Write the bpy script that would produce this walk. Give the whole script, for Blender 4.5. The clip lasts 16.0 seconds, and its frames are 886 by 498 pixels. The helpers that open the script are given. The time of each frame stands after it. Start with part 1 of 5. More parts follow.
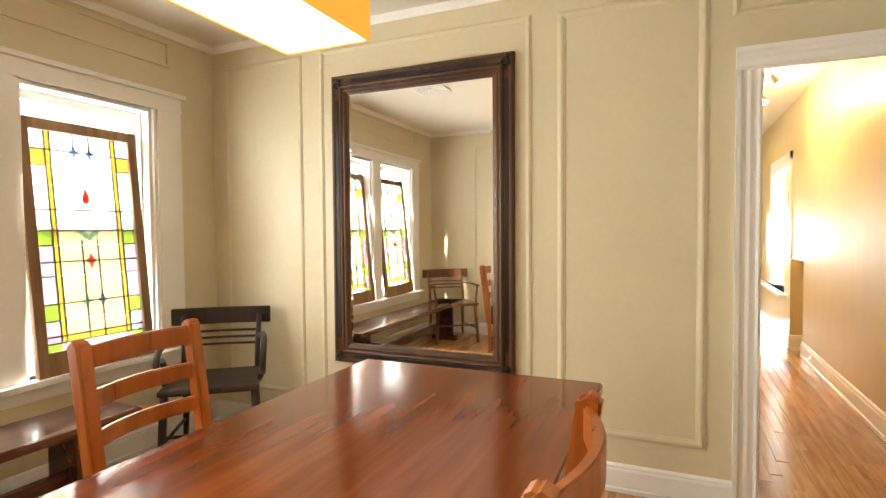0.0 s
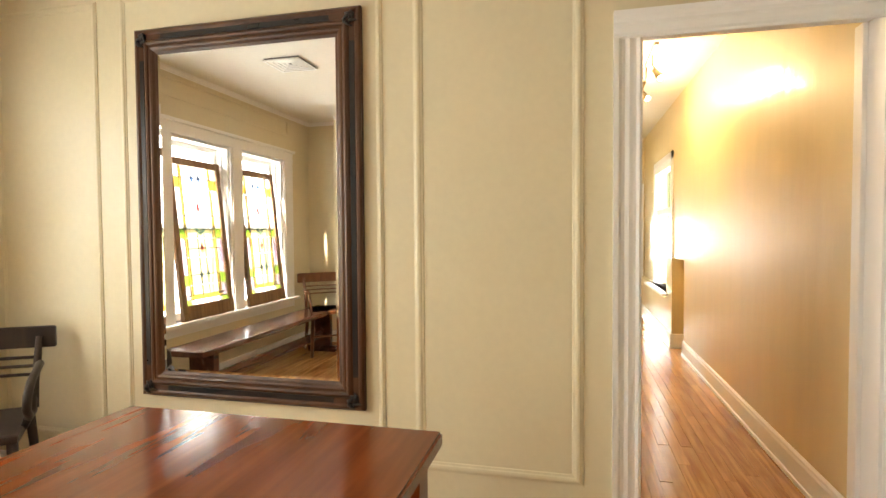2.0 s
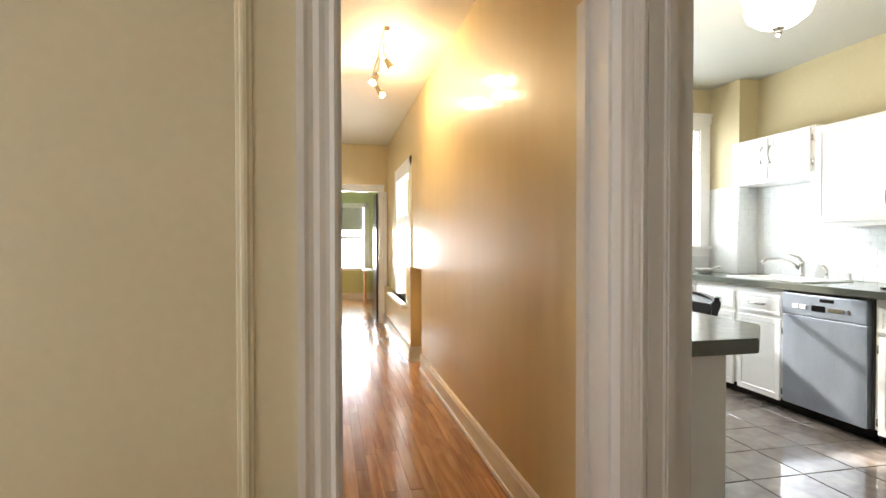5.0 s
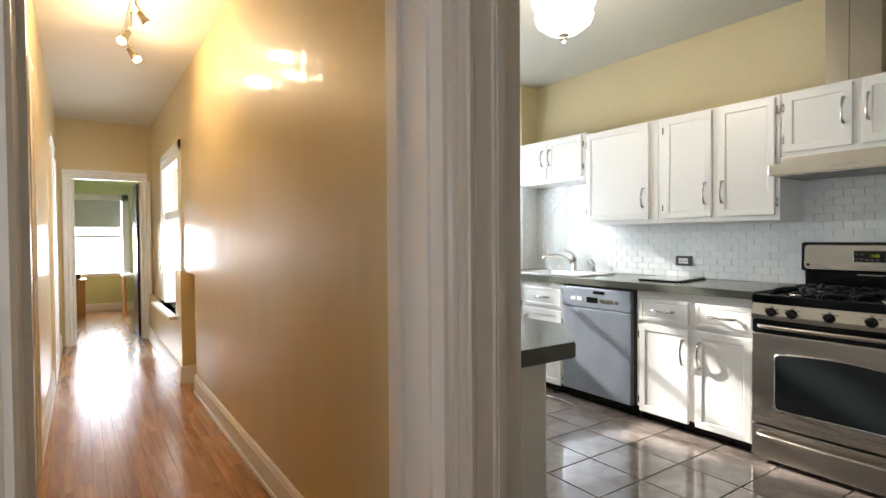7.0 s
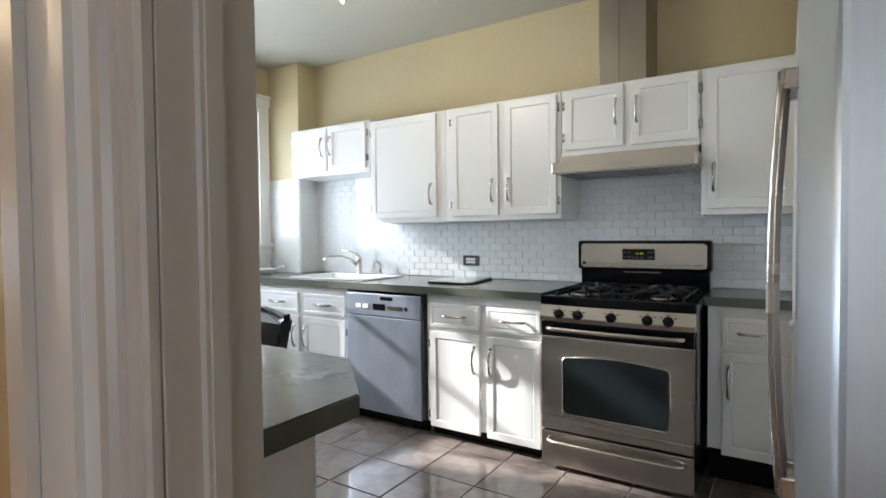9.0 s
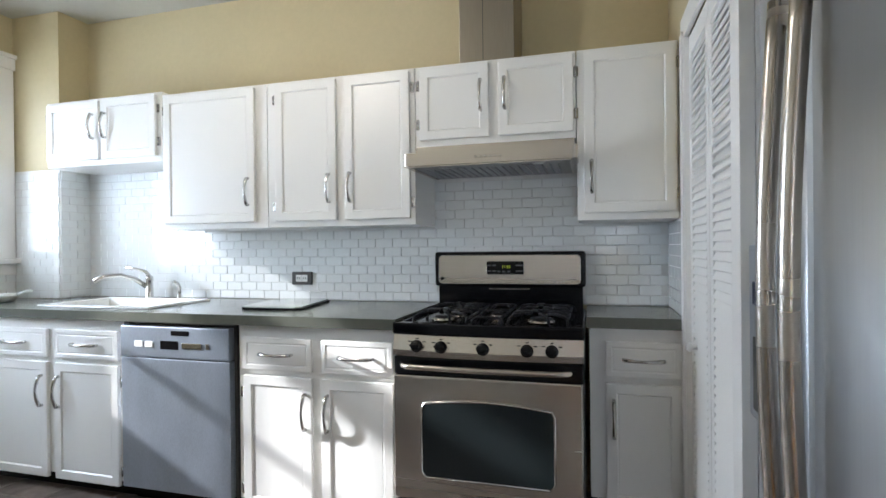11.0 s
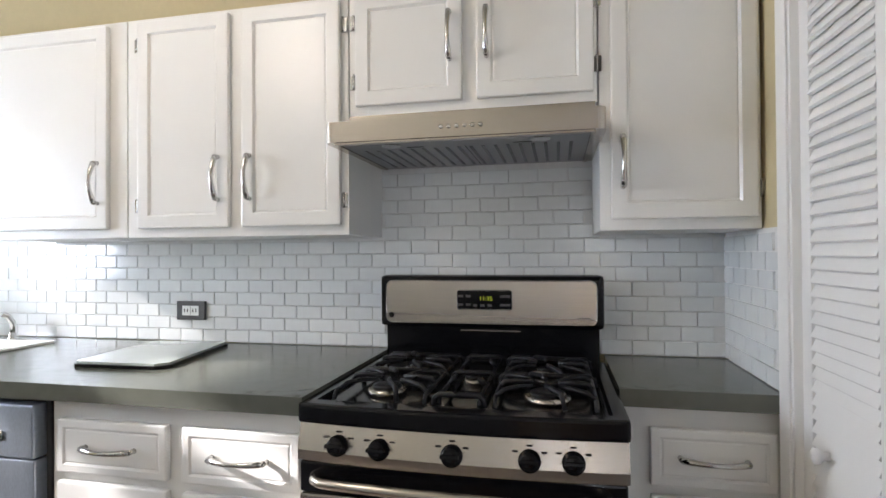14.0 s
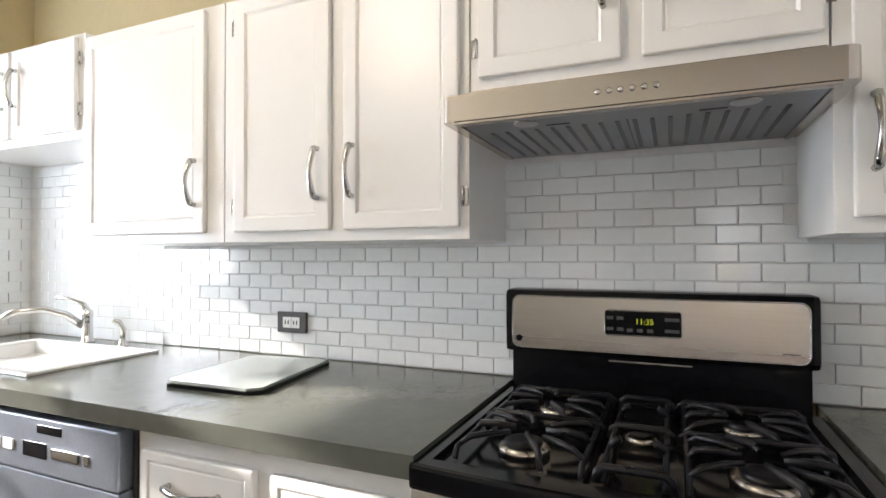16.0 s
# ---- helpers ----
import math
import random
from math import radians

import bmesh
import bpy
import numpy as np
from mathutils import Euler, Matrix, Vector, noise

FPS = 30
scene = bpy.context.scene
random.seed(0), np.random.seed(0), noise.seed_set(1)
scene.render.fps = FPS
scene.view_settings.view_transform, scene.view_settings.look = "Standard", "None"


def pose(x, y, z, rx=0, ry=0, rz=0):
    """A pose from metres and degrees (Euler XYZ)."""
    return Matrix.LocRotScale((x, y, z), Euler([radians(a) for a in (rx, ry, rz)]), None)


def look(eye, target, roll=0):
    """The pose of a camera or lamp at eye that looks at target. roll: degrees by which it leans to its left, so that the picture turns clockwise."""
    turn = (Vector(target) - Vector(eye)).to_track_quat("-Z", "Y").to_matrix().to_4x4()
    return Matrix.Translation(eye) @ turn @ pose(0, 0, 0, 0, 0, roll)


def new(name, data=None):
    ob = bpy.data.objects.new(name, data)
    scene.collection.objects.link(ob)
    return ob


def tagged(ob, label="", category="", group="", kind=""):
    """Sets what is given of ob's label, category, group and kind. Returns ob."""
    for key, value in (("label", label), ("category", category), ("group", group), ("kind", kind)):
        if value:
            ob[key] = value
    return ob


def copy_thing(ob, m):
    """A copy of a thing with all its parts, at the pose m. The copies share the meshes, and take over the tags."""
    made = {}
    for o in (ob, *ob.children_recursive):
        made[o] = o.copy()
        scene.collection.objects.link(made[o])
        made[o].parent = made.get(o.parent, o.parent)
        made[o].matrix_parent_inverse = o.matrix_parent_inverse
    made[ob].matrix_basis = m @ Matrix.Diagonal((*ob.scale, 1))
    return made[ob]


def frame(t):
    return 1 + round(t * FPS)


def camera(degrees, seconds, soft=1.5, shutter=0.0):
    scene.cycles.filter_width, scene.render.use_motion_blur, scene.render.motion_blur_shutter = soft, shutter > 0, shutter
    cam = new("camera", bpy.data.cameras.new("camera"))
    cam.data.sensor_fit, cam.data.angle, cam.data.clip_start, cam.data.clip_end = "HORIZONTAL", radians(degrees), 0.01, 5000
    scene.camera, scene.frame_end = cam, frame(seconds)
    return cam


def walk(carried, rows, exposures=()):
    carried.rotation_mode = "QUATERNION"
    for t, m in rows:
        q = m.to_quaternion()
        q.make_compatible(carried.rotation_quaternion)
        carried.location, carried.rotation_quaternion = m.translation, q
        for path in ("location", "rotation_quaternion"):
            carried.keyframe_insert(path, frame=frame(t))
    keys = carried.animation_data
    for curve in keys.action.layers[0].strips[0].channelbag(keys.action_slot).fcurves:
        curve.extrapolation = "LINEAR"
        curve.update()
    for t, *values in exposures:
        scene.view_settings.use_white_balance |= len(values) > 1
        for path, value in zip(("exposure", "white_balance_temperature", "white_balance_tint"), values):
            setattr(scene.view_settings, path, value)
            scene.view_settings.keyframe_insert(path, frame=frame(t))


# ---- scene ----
cam = camera(79.7, 16.0)
PATH = [
    (0, (-0.059, -0.22, 1.257), (-0.856, 1.613, 1.191), -0.4),
    (0.5, (-0.036, -0.059, 1.253), (-0.776, 1.798, 1.19), -0.5),
    (1, (-0.017, 0.084, 1.25), (-0.668, 1.974, 1.19), -0.5),
    (1.5, (0.01, 0.201, 1.243), (-0.552, 2.119, 1.182), -0.4),
    (2, (0.033, 0.348, 1.238), (-0.436, 2.291, 1.173), -0.4),
    (2.5, (0.07, 0.48, 1.238), (-0.287, 2.447, 1.173), -0.3),
    (3, (0.107, 0.612, 1.234), (-0.122, 2.598, 1.178), -0.2),
    (3.5, (0.133, 0.734, 1.239), (0.051, 2.732, 1.195), 0.1),
    (6, (0.336, 1.213, 1.196), (1.103, 3.06, 1.166), -0.4),
    (6.5, (0.35, 1.294, 1.21), (1.29, 3.059, 1.176), -0.4),
    (7, (0.366, 1.379, 1.218), (1.495, 3.03, 1.176), -0.4),
    (7.5, (0.429, 1.474, 1.218), (1.734, 2.99, 1.17), -0.2),
    (8, (0.531, 1.569, 1.219), (1.983, 2.943, 1.168), -0.4),
    (8.5, (0.65, 1.654, 1.229), (2.225, 2.884, 1.172), -0.6),
    (9, (0.777, 1.733, 1.231), (2.456, 2.818, 1.172), -0.6),
    (9.5, (0.91, 1.836, 1.216), (2.682, 2.762, 1.17), -0.6),
    (10, (1.057, 1.925, 1.203), (2.901, 2.699, 1.169), -0.5),
    (12.5, (1.85, 2.135, 1.205), (3.819, 2.482, 1.224), -0.7),
    (13, (1.977, 2.178, 1.219), (3.951, 2.495, 1.239), -0.5),
    (13.5, (2.112, 2.202, 1.236), (4.083, 2.542, 1.254), -0.4),
    (14, (2.222, 2.209, 1.25), (4.177, 2.631, 1.268), -0.4),
    (14.5, (2.306, 2.234, 1.249), (4.24, 2.745, 1.281), -0.3),
    (15, (2.4, 2.28, 1.259), (4.309, 2.874, 1.288), -0.2),
    (15.5, (2.477, 2.327, 1.271), (4.353, 3.018, 1.291), -0.3),
    (16, (2.527, 2.377, 1.269), (4.364, 3.167, 1.295), -0.1),
]
walk(cam, [(t, look(eye, target, roll)) for t, eye, target, roll in PATH],
     exposures=[(0, 2.65, 7150, 9), (2, 2.65, 7150, 9), (3.5, 2.5, 6950, 10), (6, 1.72, 6350, 11), (7, 1.58, 6350, 12), (8, 1.45, 6150, 12), (9, 1.42, 5900, 12), (10, 1.5, 5750, 12), (12.5, 1.5, 5800, 14), (13.5, 1.52, 6000, 16), (14.5, 1.7, 6250, 17), (16, 1.82, 6400, 17)])

# ---- light ----
world = bpy.data.worlds.new("sky")
scene.world = world
world.use_nodes = True
wn = world.node_tree.nodes
sky = wn.new("ShaderNodeTexSky")
sky.sky_type = "NISHITA"
sky.sun_disc = False
sky.sun_elevation = radians(27)
sky.sun_rotation = radians(-15)
wn["Background"].inputs["Strength"].default_value = 0.055
world.node_tree.links.new(sky.outputs["Color"], wn["Background"].inputs["Color"])

sun = new("sun", bpy.data.lights.new("sun", "SUN"))
sun.data.energy = 5.0
sun.data.angle = radians(1.6)
sun.data.color = (1.0, 0.95, 0.86)
sun.matrix_world = look((0, 0, 6), (0.285, -1.0, 6 - 0.53))


def window_light(eye, target, w, h, watts, color=(0.90, 0.96, 1.0)):
    """Sky light in a window's opening."""
    data = bpy.data.lights.new("window_light", "AREA")
    data.shape, data.size, data.size_y, data.energy, data.color = "RECTANGLE", w, h, watts, color
    ob = new("window_light", data)
    ob.matrix_world = look(eye, target)
    return ob


for yc in (1.62, 0.75, -0.12):
    window_light((-3.06, yc, 1.27), (0, yc, 1.27), 0.70, 1.42, 9.5)
window_light((3.42, 5.80, 1.70), (3.42, 0, 1.70), 0.44, 1.06, 6.5)
window_light((2.62, 5.72, 1.50), (2.62, 0, 1.50), 0.76, 1.0, 27, (0.82, 0.92, 1.0))
window_light((1.28, 7.2, 1.27), (0, 7.2, 1.27), 1.0, 1.45, 8)
window_light((0.55, 12.35, 1.25), (0.55, 0, 1.25), 0.9, 1.2, 30)


def point_lamp(name, place, watts, color, radius=0.04):
    data = bpy.data.lights.new(name, "POINT")
    data.energy, data.color, data.shadow_soft_size = watts, color, radius
    ob = new(name, data)
    ob.location = place
    return ob


WARM = (1.0, 0.77, 0.47)

# ---- materials ----
def material(name, color, rough=0.5, metal=0.0, vary=0.08, scale=3.0, bump=0.0, bump_scale=60.0, stretch=(1, 1, 1), coat=0.0, random=0.0, rough_vary=0.08, spec=0.5):
    """A surface with broad and fine variation of tone, gloss and relief."""
    m = bpy.data.materials.new(name)
    m.use_nodes = True
    n, l = m.node_tree.nodes, m.node_tree.links
    b = n["Principled BSDF"]
    b.inputs["Metallic"].default_value = metal
    b.inputs["Coat Weight"].default_value = coat
    b.inputs["Coat Roughness"].default_value = 0.12
    b.inputs["Specular IOR Level"].default_value = spec
    tc = n.new("ShaderNodeTexCoord")
    mp = n.new("ShaderNodeMapping")
    mp.inputs["Scale"].default_value = stretch
    l.new(tc.outputs["Object"], mp.inputs["Vector"])
    broad, fine = n.new("ShaderNodeTexNoise"), n.new("ShaderNodeTexNoise")
    broad.inputs["Scale"].default_value, broad.inputs["Detail"].default_value = scale, 4
    fine.inputs["Scale"].default_value, fine.inputs["Detail"].default_value = bump_scale, 6
    l.new(mp.outputs["Vector"], broad.inputs["Vector"])
    l.new(mp.outputs["Vector"], fine.inputs["Vector"])
    add = n.new("ShaderNodeMath")
    add.operation = "MULTIPLY_ADD"
    add.inputs[1].default_value = 0.6
    l.new(broad.outputs["Fac"], add.inputs[0])
    half = n.new("ShaderNodeMath")
    half.operation = "MULTIPLY"
    half.inputs[1].default_value = 0.4
    l.new(fine.outputs["Fac"], half.inputs[0])
    l.new(half.outputs[0], add.inputs[2])
    ramp = n.new("ShaderNodeMapRange")
    ramp.inputs["From Min"].default_value, ramp.inputs["From Max"].default_value = 0.3, 0.7
    ramp.inputs["To Min"].default_value, ramp.inputs["To Max"].default_value = 1 - vary, 1 + vary
    l.new(add.outputs[0], ramp.inputs["Value"])
    tone = n.new("ShaderNodeMix")
    tone.data_type, tone.blend_type = "RGBA", "MULTIPLY"
    tone.inputs["Factor"].default_value = 1.0
    tone.inputs["A"].default_value = (*color, 1)
    if random:
        info = n.new("ShaderNodeObjectInfo")
        rr = n.new("ShaderNodeMapRange")
        rr.inputs["To Min"].default_value, rr.inputs["To Max"].default_value = 1 - random, 1 + random
        l.new(info.outputs["Random"], rr.inputs["Value"])
        mul = n.new("ShaderNodeMath")
        mul.operation = "MULTIPLY"
        l.new(rr.outputs[0], mul.inputs[0])
        l.new(ramp.outputs[0], mul.inputs[1])
        l.new(mul.outputs[0], tone.inputs["B"])
    else:
        l.new(ramp.outputs[0], tone.inputs["B"])
    l.new(tone.outputs["Result"], b.inputs["Base Color"])
    rv = n.new("ShaderNodeMapRange")
    rv.inputs["To Min"].default_value, rv.inputs["To Max"].default_value = max(rough - rough_vary, 0.02), min(rough + rough_vary, 1)
    l.new(broad.outputs["Fac"], rv.inputs["Value"])
    l.new(rv.outputs[0], b.inputs["Roughness"])
    if bump:
        bp = n.new("ShaderNodeBump")
        bp.inputs["Strength"].default_value, bp.inputs["Distance"].default_value = bump, 0.004
        l.new(fine.outputs["Fac"], bp.inputs["Height"])
        l.new(bp.outputs["Normal"], b.inputs["Normal"])
        l.new(bp.outputs["Normal"], b.inputs["Coat Normal"])
    return m


def wood(name, dark, light, rough=0.3, along="Y", grain=14.0, random=0.0, coat=0.0, fine=5.0):
    """Wood with streaks along one axis, its rings bent by noise."""
    m = bpy.data.materials.new(name)
    m.use_nodes = True
    n, l = m.node_tree.nodes, m.node_tree.links
    b = n["Principled BSDF"]
    b.inputs["Coat Weight"].default_value = coat
    b.inputs["Coat Roughness"].default_value = 0.1
    tc, mp = n.new("ShaderNodeTexCoord"), n.new("ShaderNodeMapping")
    s = {"X": (0.07, 1, 1), "Y": (1, 0.07, 1), "Z": (1, 1, 0.07)}[along]
    mp.inputs["Scale"].default_value = s
    info = n.new("ShaderNodeObjectInfo")
    shift = n.new("ShaderNodeVectorMath")
    shift.operation = "MULTIPLY_ADD"
    shift.inputs[1].default_value = (7, 7, 7)
    l.new(info.outputs["Random"], shift.inputs[0])
    l.new(tc.outputs["Object"], shift.inputs[2])
    l.new(shift.outputs[0], mp.inputs["Vector"])
    a, c = n.new("ShaderNodeTexNoise"), n.new("ShaderNodeTexNoise")
    a.inputs["Scale"].default_value, a.inputs["Detail"].default_value, a.inputs["Distortion"].default_value = grain, 8, 1.2
    c.inputs["Scale"].default_value, c.inputs["Detail"].default_value = grain * fine, 4
    l.new(mp.outputs["Vector"], a.inputs["Vector"])
    l.new(mp.outputs["Vector"], c.inputs["Vector"])
    ramp = n.new("ShaderNodeValToRGB")
    ramp.color_ramp.elements[0].position, ramp.color_ramp.elements[0].color = 0.34, (*dark, 1)
    ramp.color_ramp.elements[1].position, ramp.color_ramp.elements[1].color = 0.68, (*light, 1)
    l.new(a.outputs["Fac"], ramp.inputs["Fac"])
    fr = n.new("ShaderNodeMapRange")
    fr.inputs["From Min"].default_value, fr.inputs["From Max"].default_value = 0.3, 0.7
    fr.inputs["To Min"].default_value, fr.inputs["To Max"].default_value = 0.86, 1.1
    l.new(c.outputs["Fac"], fr.inputs["Value"])
    rr = n.new("ShaderNodeMapRange")
    rr.inputs["To Min"].default_value, rr.inputs["To Max"].default_value = 1 - random, 1 + random
    l.new(info.outputs["Random"], rr.inputs["Value"])
    mul = n.new("ShaderNodeMath")
    mul.operation = "MULTIPLY"
    l.new(fr.outputs[0], mul.inputs[0])
    l.new(rr.outputs[0], mul.inputs[1])
    tone = n.new("ShaderNodeMix")
    tone.data_type, tone.blend_type = "RGBA", "MULTIPLY"
    tone.inputs["Factor"].default_value = 1.0
    l.new(ramp.outputs["Color"], tone.inputs["A"])
    l.new(mul.outputs[0], tone.inputs["B"])
    l.new(tone.outputs["Result"], b.inputs["Base Color"])
    rv = n.new("ShaderNodeMapRange")
    rv.inputs["To Min"].default_value, rv.inputs["To Max"].default_value = max(rough - 0.02, 0.03), rough + 0.05
    l.new(a.outputs["Fac"], rv.inputs["Value"])
    l.new(rv.outputs[0], b.inputs["Roughness"])
    bp = n.new("ShaderNodeBump")
    bp.inputs["Strength"].default_value, bp.inputs["Distance"].default_value = 0.018, 0.002
    l.new(c.outputs["Fac"], bp.inputs["Height"])
    l.new(bp.outputs["Normal"], b.inputs["Normal"])
    return m


def glass(name, color=(1, 1, 1), gloss=0.06):
    """Thin pane: light goes straight through, tinted, with a slight gloss."""
    m = bpy.data.materials.new(name)
    m.use_nodes = True
    n, l = m.node_tree.nodes, m.node_tree.links
    n.remove(n["Principled BSDF"])
    t, g, mix = n.new("ShaderNodeBsdfTransparent"), n.new("ShaderNodeBsdfGlossy"), n.new("ShaderNodeMixShader")
    t.inputs["Color"].default_value = (*color, 1)
    g.inputs["Roughness"].default_value = 0.08
    mix.inputs[0].default_value = gloss
    l.new(t.outputs[0], mix.inputs[1])
    l.new(g.outputs[0], mix.inputs[2])
    l.new(mix.outputs[0], n["Material Output"].inputs["Surface"])
    return m


def stained(name, color):
    """Rolled coloured glass: partly clear, partly scattering, streaked."""
    m = bpy.data.materials.new(name)
    m.use_nodes = True
    n, l = m.node_tree.nodes, m.node_tree.links
    n.remove(n["Principled BSDF"])
    tc, no, mr = n.new("ShaderNodeTexCoord"), n.new("ShaderNodeTexNoise"), n.new("ShaderNodeMix")
    no.inputs["Scale"].default_value = 9
    l.new(tc.outputs["Object"], no.inputs["Vector"])
    mr.data_type = "RGBA"
    mr.inputs["A"].default_value = (*[c * 0.7 for c in color], 1)
    mr.inputs["B"].default_value = (*color, 1)
    l.new(no.outputs["Fac"], mr.inputs["Factor"])
    t, s, mix = n.new("ShaderNodeBsdfTransparent"), n.new("ShaderNodeBsdfTranslucent"), n.new("ShaderNodeMixShader")
    g, mix2 = n.new("ShaderNodeBsdfGlossy"), n.new("ShaderNodeMixShader")
    g.inputs["Roughness"].default_value = 0.15
    l.new(mr.outputs["Result"], t.inputs["Color"])
    l.new(mr.outputs["Result"], s.inputs["Color"])
    mix.inputs[0].default_value = 0.2
    mix2.inputs[0].default_value = 0.05
    l.new(t.outputs[0], mix.inputs[1])
    l.new(s.outputs[0], mix.inputs[2])
    l.new(mix.outputs[0], mix2.inputs[1])
    l.new(g.outputs[0], mix2.inputs[2])
    l.new(mix2.outputs[0], n["Material Output"].inputs["Surface"])
    return m


def glow(name, color, strength):
    m = bpy.data.materials.new(name)
    m.use_nodes = True
    b = m.node_tree.nodes["Principled BSDF"]
    b.inputs["Base Color"].default_value = (*color, 1)
    b.inputs["Emission Color"].default_value = (*color, 1)
    b.inputs["Emission Strength"].default_value = strength
    return m


WALL = material("cream_wall_paint", (0.68, 0.605, 0.42), 0.40, vary=0.04, scale=1.6, bump=0.06, bump_scale=34)
ROUGH_WALL = material("textured_cream_paint", (0.68, 0.605, 0.42), 0.36, vary=0.05, scale=1.6, bump=0.2, bump_scale=30)
HALL = material("glossy_tan_wall_paint", (0.68, 0.545, 0.305), 0.46, vary=0.06, scale=1.2, bump=1.0, bump_scale=8, stretch=(1, 1, 0.22), rough_vary=0.05, coat=0.35)
KWALL = material("kitchen_yellow_paint", (0.58, 0.495, 0.30), 0.5, vary=0.05, scale=1.5, bump=0.1, bump_scale=40)
CEIL = material("white_ceiling_paint", (0.74, 0.70, 0.62), 0.55, vary=0.05, scale=1.2, bump=0.15, bump_scale=30)
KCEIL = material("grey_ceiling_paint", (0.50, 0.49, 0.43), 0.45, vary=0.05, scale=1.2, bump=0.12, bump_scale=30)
TRIM = material("white_gloss_trim", (0.86, 0.85, 0.83), 0.3, vary=0.015, scale=6, bump=0.02, bump_scale=45, rough_vary=0.03)
# White trim darkened in colour: stands in for shade at the kitchen opening.
DIM_CASING = material("dimmed_white_casing", (0.62, 0.585, 0.54), 0.36, vary=0.02, scale=2, bump=0.015, bump_scale=30, rough_vary=0.03)
CAB = material("white_cabinet_paint", (0.83, 0.82, 0.79), 0.3, vary=0.008, scale=4, bump=0.0, bump_scale=40, stretch=(1, 1, 0.4), rough_vary=0.03)
GREEN = material("green_wall_paint", (0.62, 0.68, 0.38), 0.6, vary=0.04)
FLOORW = wood("golden_oak_floor", (0.36, 0.155, 0.048), (0.60, 0.31, 0.11), 0.2, "Y", 16, random=0.10, coat=0.25)
TABLEW = wood("red_mahogany", (0.14, 0.032, 0.009), (0.23, 0.056, 0.016), 0.13, "Y", 10, coat=0.0)
CHAIRW = wood("orange_stained_wood", (0.30, 0.075, 0.013), (0.44, 0.13, 0.028), 0.27, "Z", 9, coat=0.15)
DARKW = wood("dark_walnut", (0.016, 0.009, 0.007), (0.042, 0.024, 0.017), 0.42, "Z", 12)
BENCHW = wood("dark_red_bench_wood", (0.05, 0.016, 0.01), (0.12, 0.04, 0.024), 0.25, "Y", 11, coat=0.3)
ARMW = wood("brown_beech", (0.13, 0.046, 0.02), (0.24, 0.1, 0.045), 0.3, "Z", 12)
FRAMEW = wood("dark_brown_frame_wood", (0.05, 0.019, 0.007), (0.11, 0.043, 0.016), 0.34, "Z", 5)
PALE = material("pale_cream_bounce_skin", (0.74, 0.72, 0.64), 0.5, vary=0.04, scale=1.5, bump=0.1, bump_scale=40)
SASHW = wood("weathered_sash_wood", (0.20, 0.105, 0.045), (0.36, 0.21, 0.10), 0.5, "Z", 12)
PINE = wood("knotty_pine", (0.36, 0.14, 0.04), (0.6, 0.3, 0.1), 0.4, "Z", 8)
BLACKW = material("near_black_frame_paint", (0.012, 0.010, 0.009), 0.3, vary=0.3, scale=8)
STEEL = material("brushed_stainless_steel", (0.55, 0.505, 0.45), 0.27, 1.0, vary=0.08, scale=2, bump=0.05, bump_scale=240, stretch=(0.2, 0.02, 1))
# Dishwasher steel; the blue in its colour stands in for reflected daylight.
DWSTEEL = material("sky_tinted_smudged_steel", (0.40, 0.45, 0.53), 0.38, 0.8, vary=0.18, scale=5, bump=0.04, bump_scale=240, stretch=(0.2, 1, 0.4))
FSTEEL = material("vertical_brushed_steel", (0.58, 0.61, 0.65), 0.42, 1.0, vary=0.05, scale=2, bump=0.04, bump_scale=240, stretch=(1, 1, 0.02))
DUCTSTEEL = material("dull_duct_steel", (0.36, 0.32, 0.26), 0.36, 1.0, vary=0.1, scale=2, bump=0.03, bump_scale=200, stretch=(1, 1, 0.05))
# Hood underside: a darker grey than the steel of its shell.
HOODSTEEL = material("darker_grey_steel", (0.30, 0.30, 0.31), 0.34, 1.0, vary=0.1, scale=5, bump=0.03, bump_scale=200)
NAVY = material("dark_blue_display", (0.02, 0.03, 0.08), 0.2, vary=0.1)
CHROME = material("satin_nickel", (0.60, 0.59, 0.57), 0.14, 1.0, vary=0.04)
BLACK = material("black_enamel", (0.005, 0.005, 0.006), 0.14, vary=0.2, spec=0.25)
IRON = material("black_cast_iron", (0.007, 0.007, 0.009), 0.30, spec=0.35, vary=0.2, scale=20, bump=0.3, bump_scale=300)
DARKGLASS = material("dark_oven_glass", (0.012, 0.016, 0.017), 0.06, vary=0.05)
STONE = material("grey_green_quartz_counter", (0.115, 0.12, 0.10), 0.2, vary=0.08, scale=30, bump=0.02, bump_scale=400)
TILE = material("white_gloss_tile", (0.80, 0.82, 0.82), 0.12, vary=0.025, scale=8, bump=0.05, bump_scale=30, random=0.035, coat=0.3)
GROUT = material("grey_grout", (0.74, 0.74, 0.73), 0.8, vary=0.08, scale=12)
FTILE = material("grey_brown_floor_tile", (0.20, 0.165, 0.142), 0.07, vary=0.4, scale=5, bump=0.05, bump_scale=16, random=0.13, coat=0.3, rough_vary=0.04)
FGROUT = material("light_floor_grout", (0.5, 0.47, 0.43), 0.8, vary=0.1, scale=15)
LEATHER = material("black_leather", (0.014, 0.014, 0.018), 0.33, vary=0.2, scale=10, bump=0.2, bump_scale=120)
PLASTIC_W = material("white_plastic", (0.8, 0.8, 0.78), 0.3, vary=0.02)
PLASTIC_G = material("grey_plastic", (0.07, 0.068, 0.066), 0.4, vary=0.05)
SINKM = material("white_enamel_sink", (0.82, 0.82, 0.80), 0.12, vary=0.02)
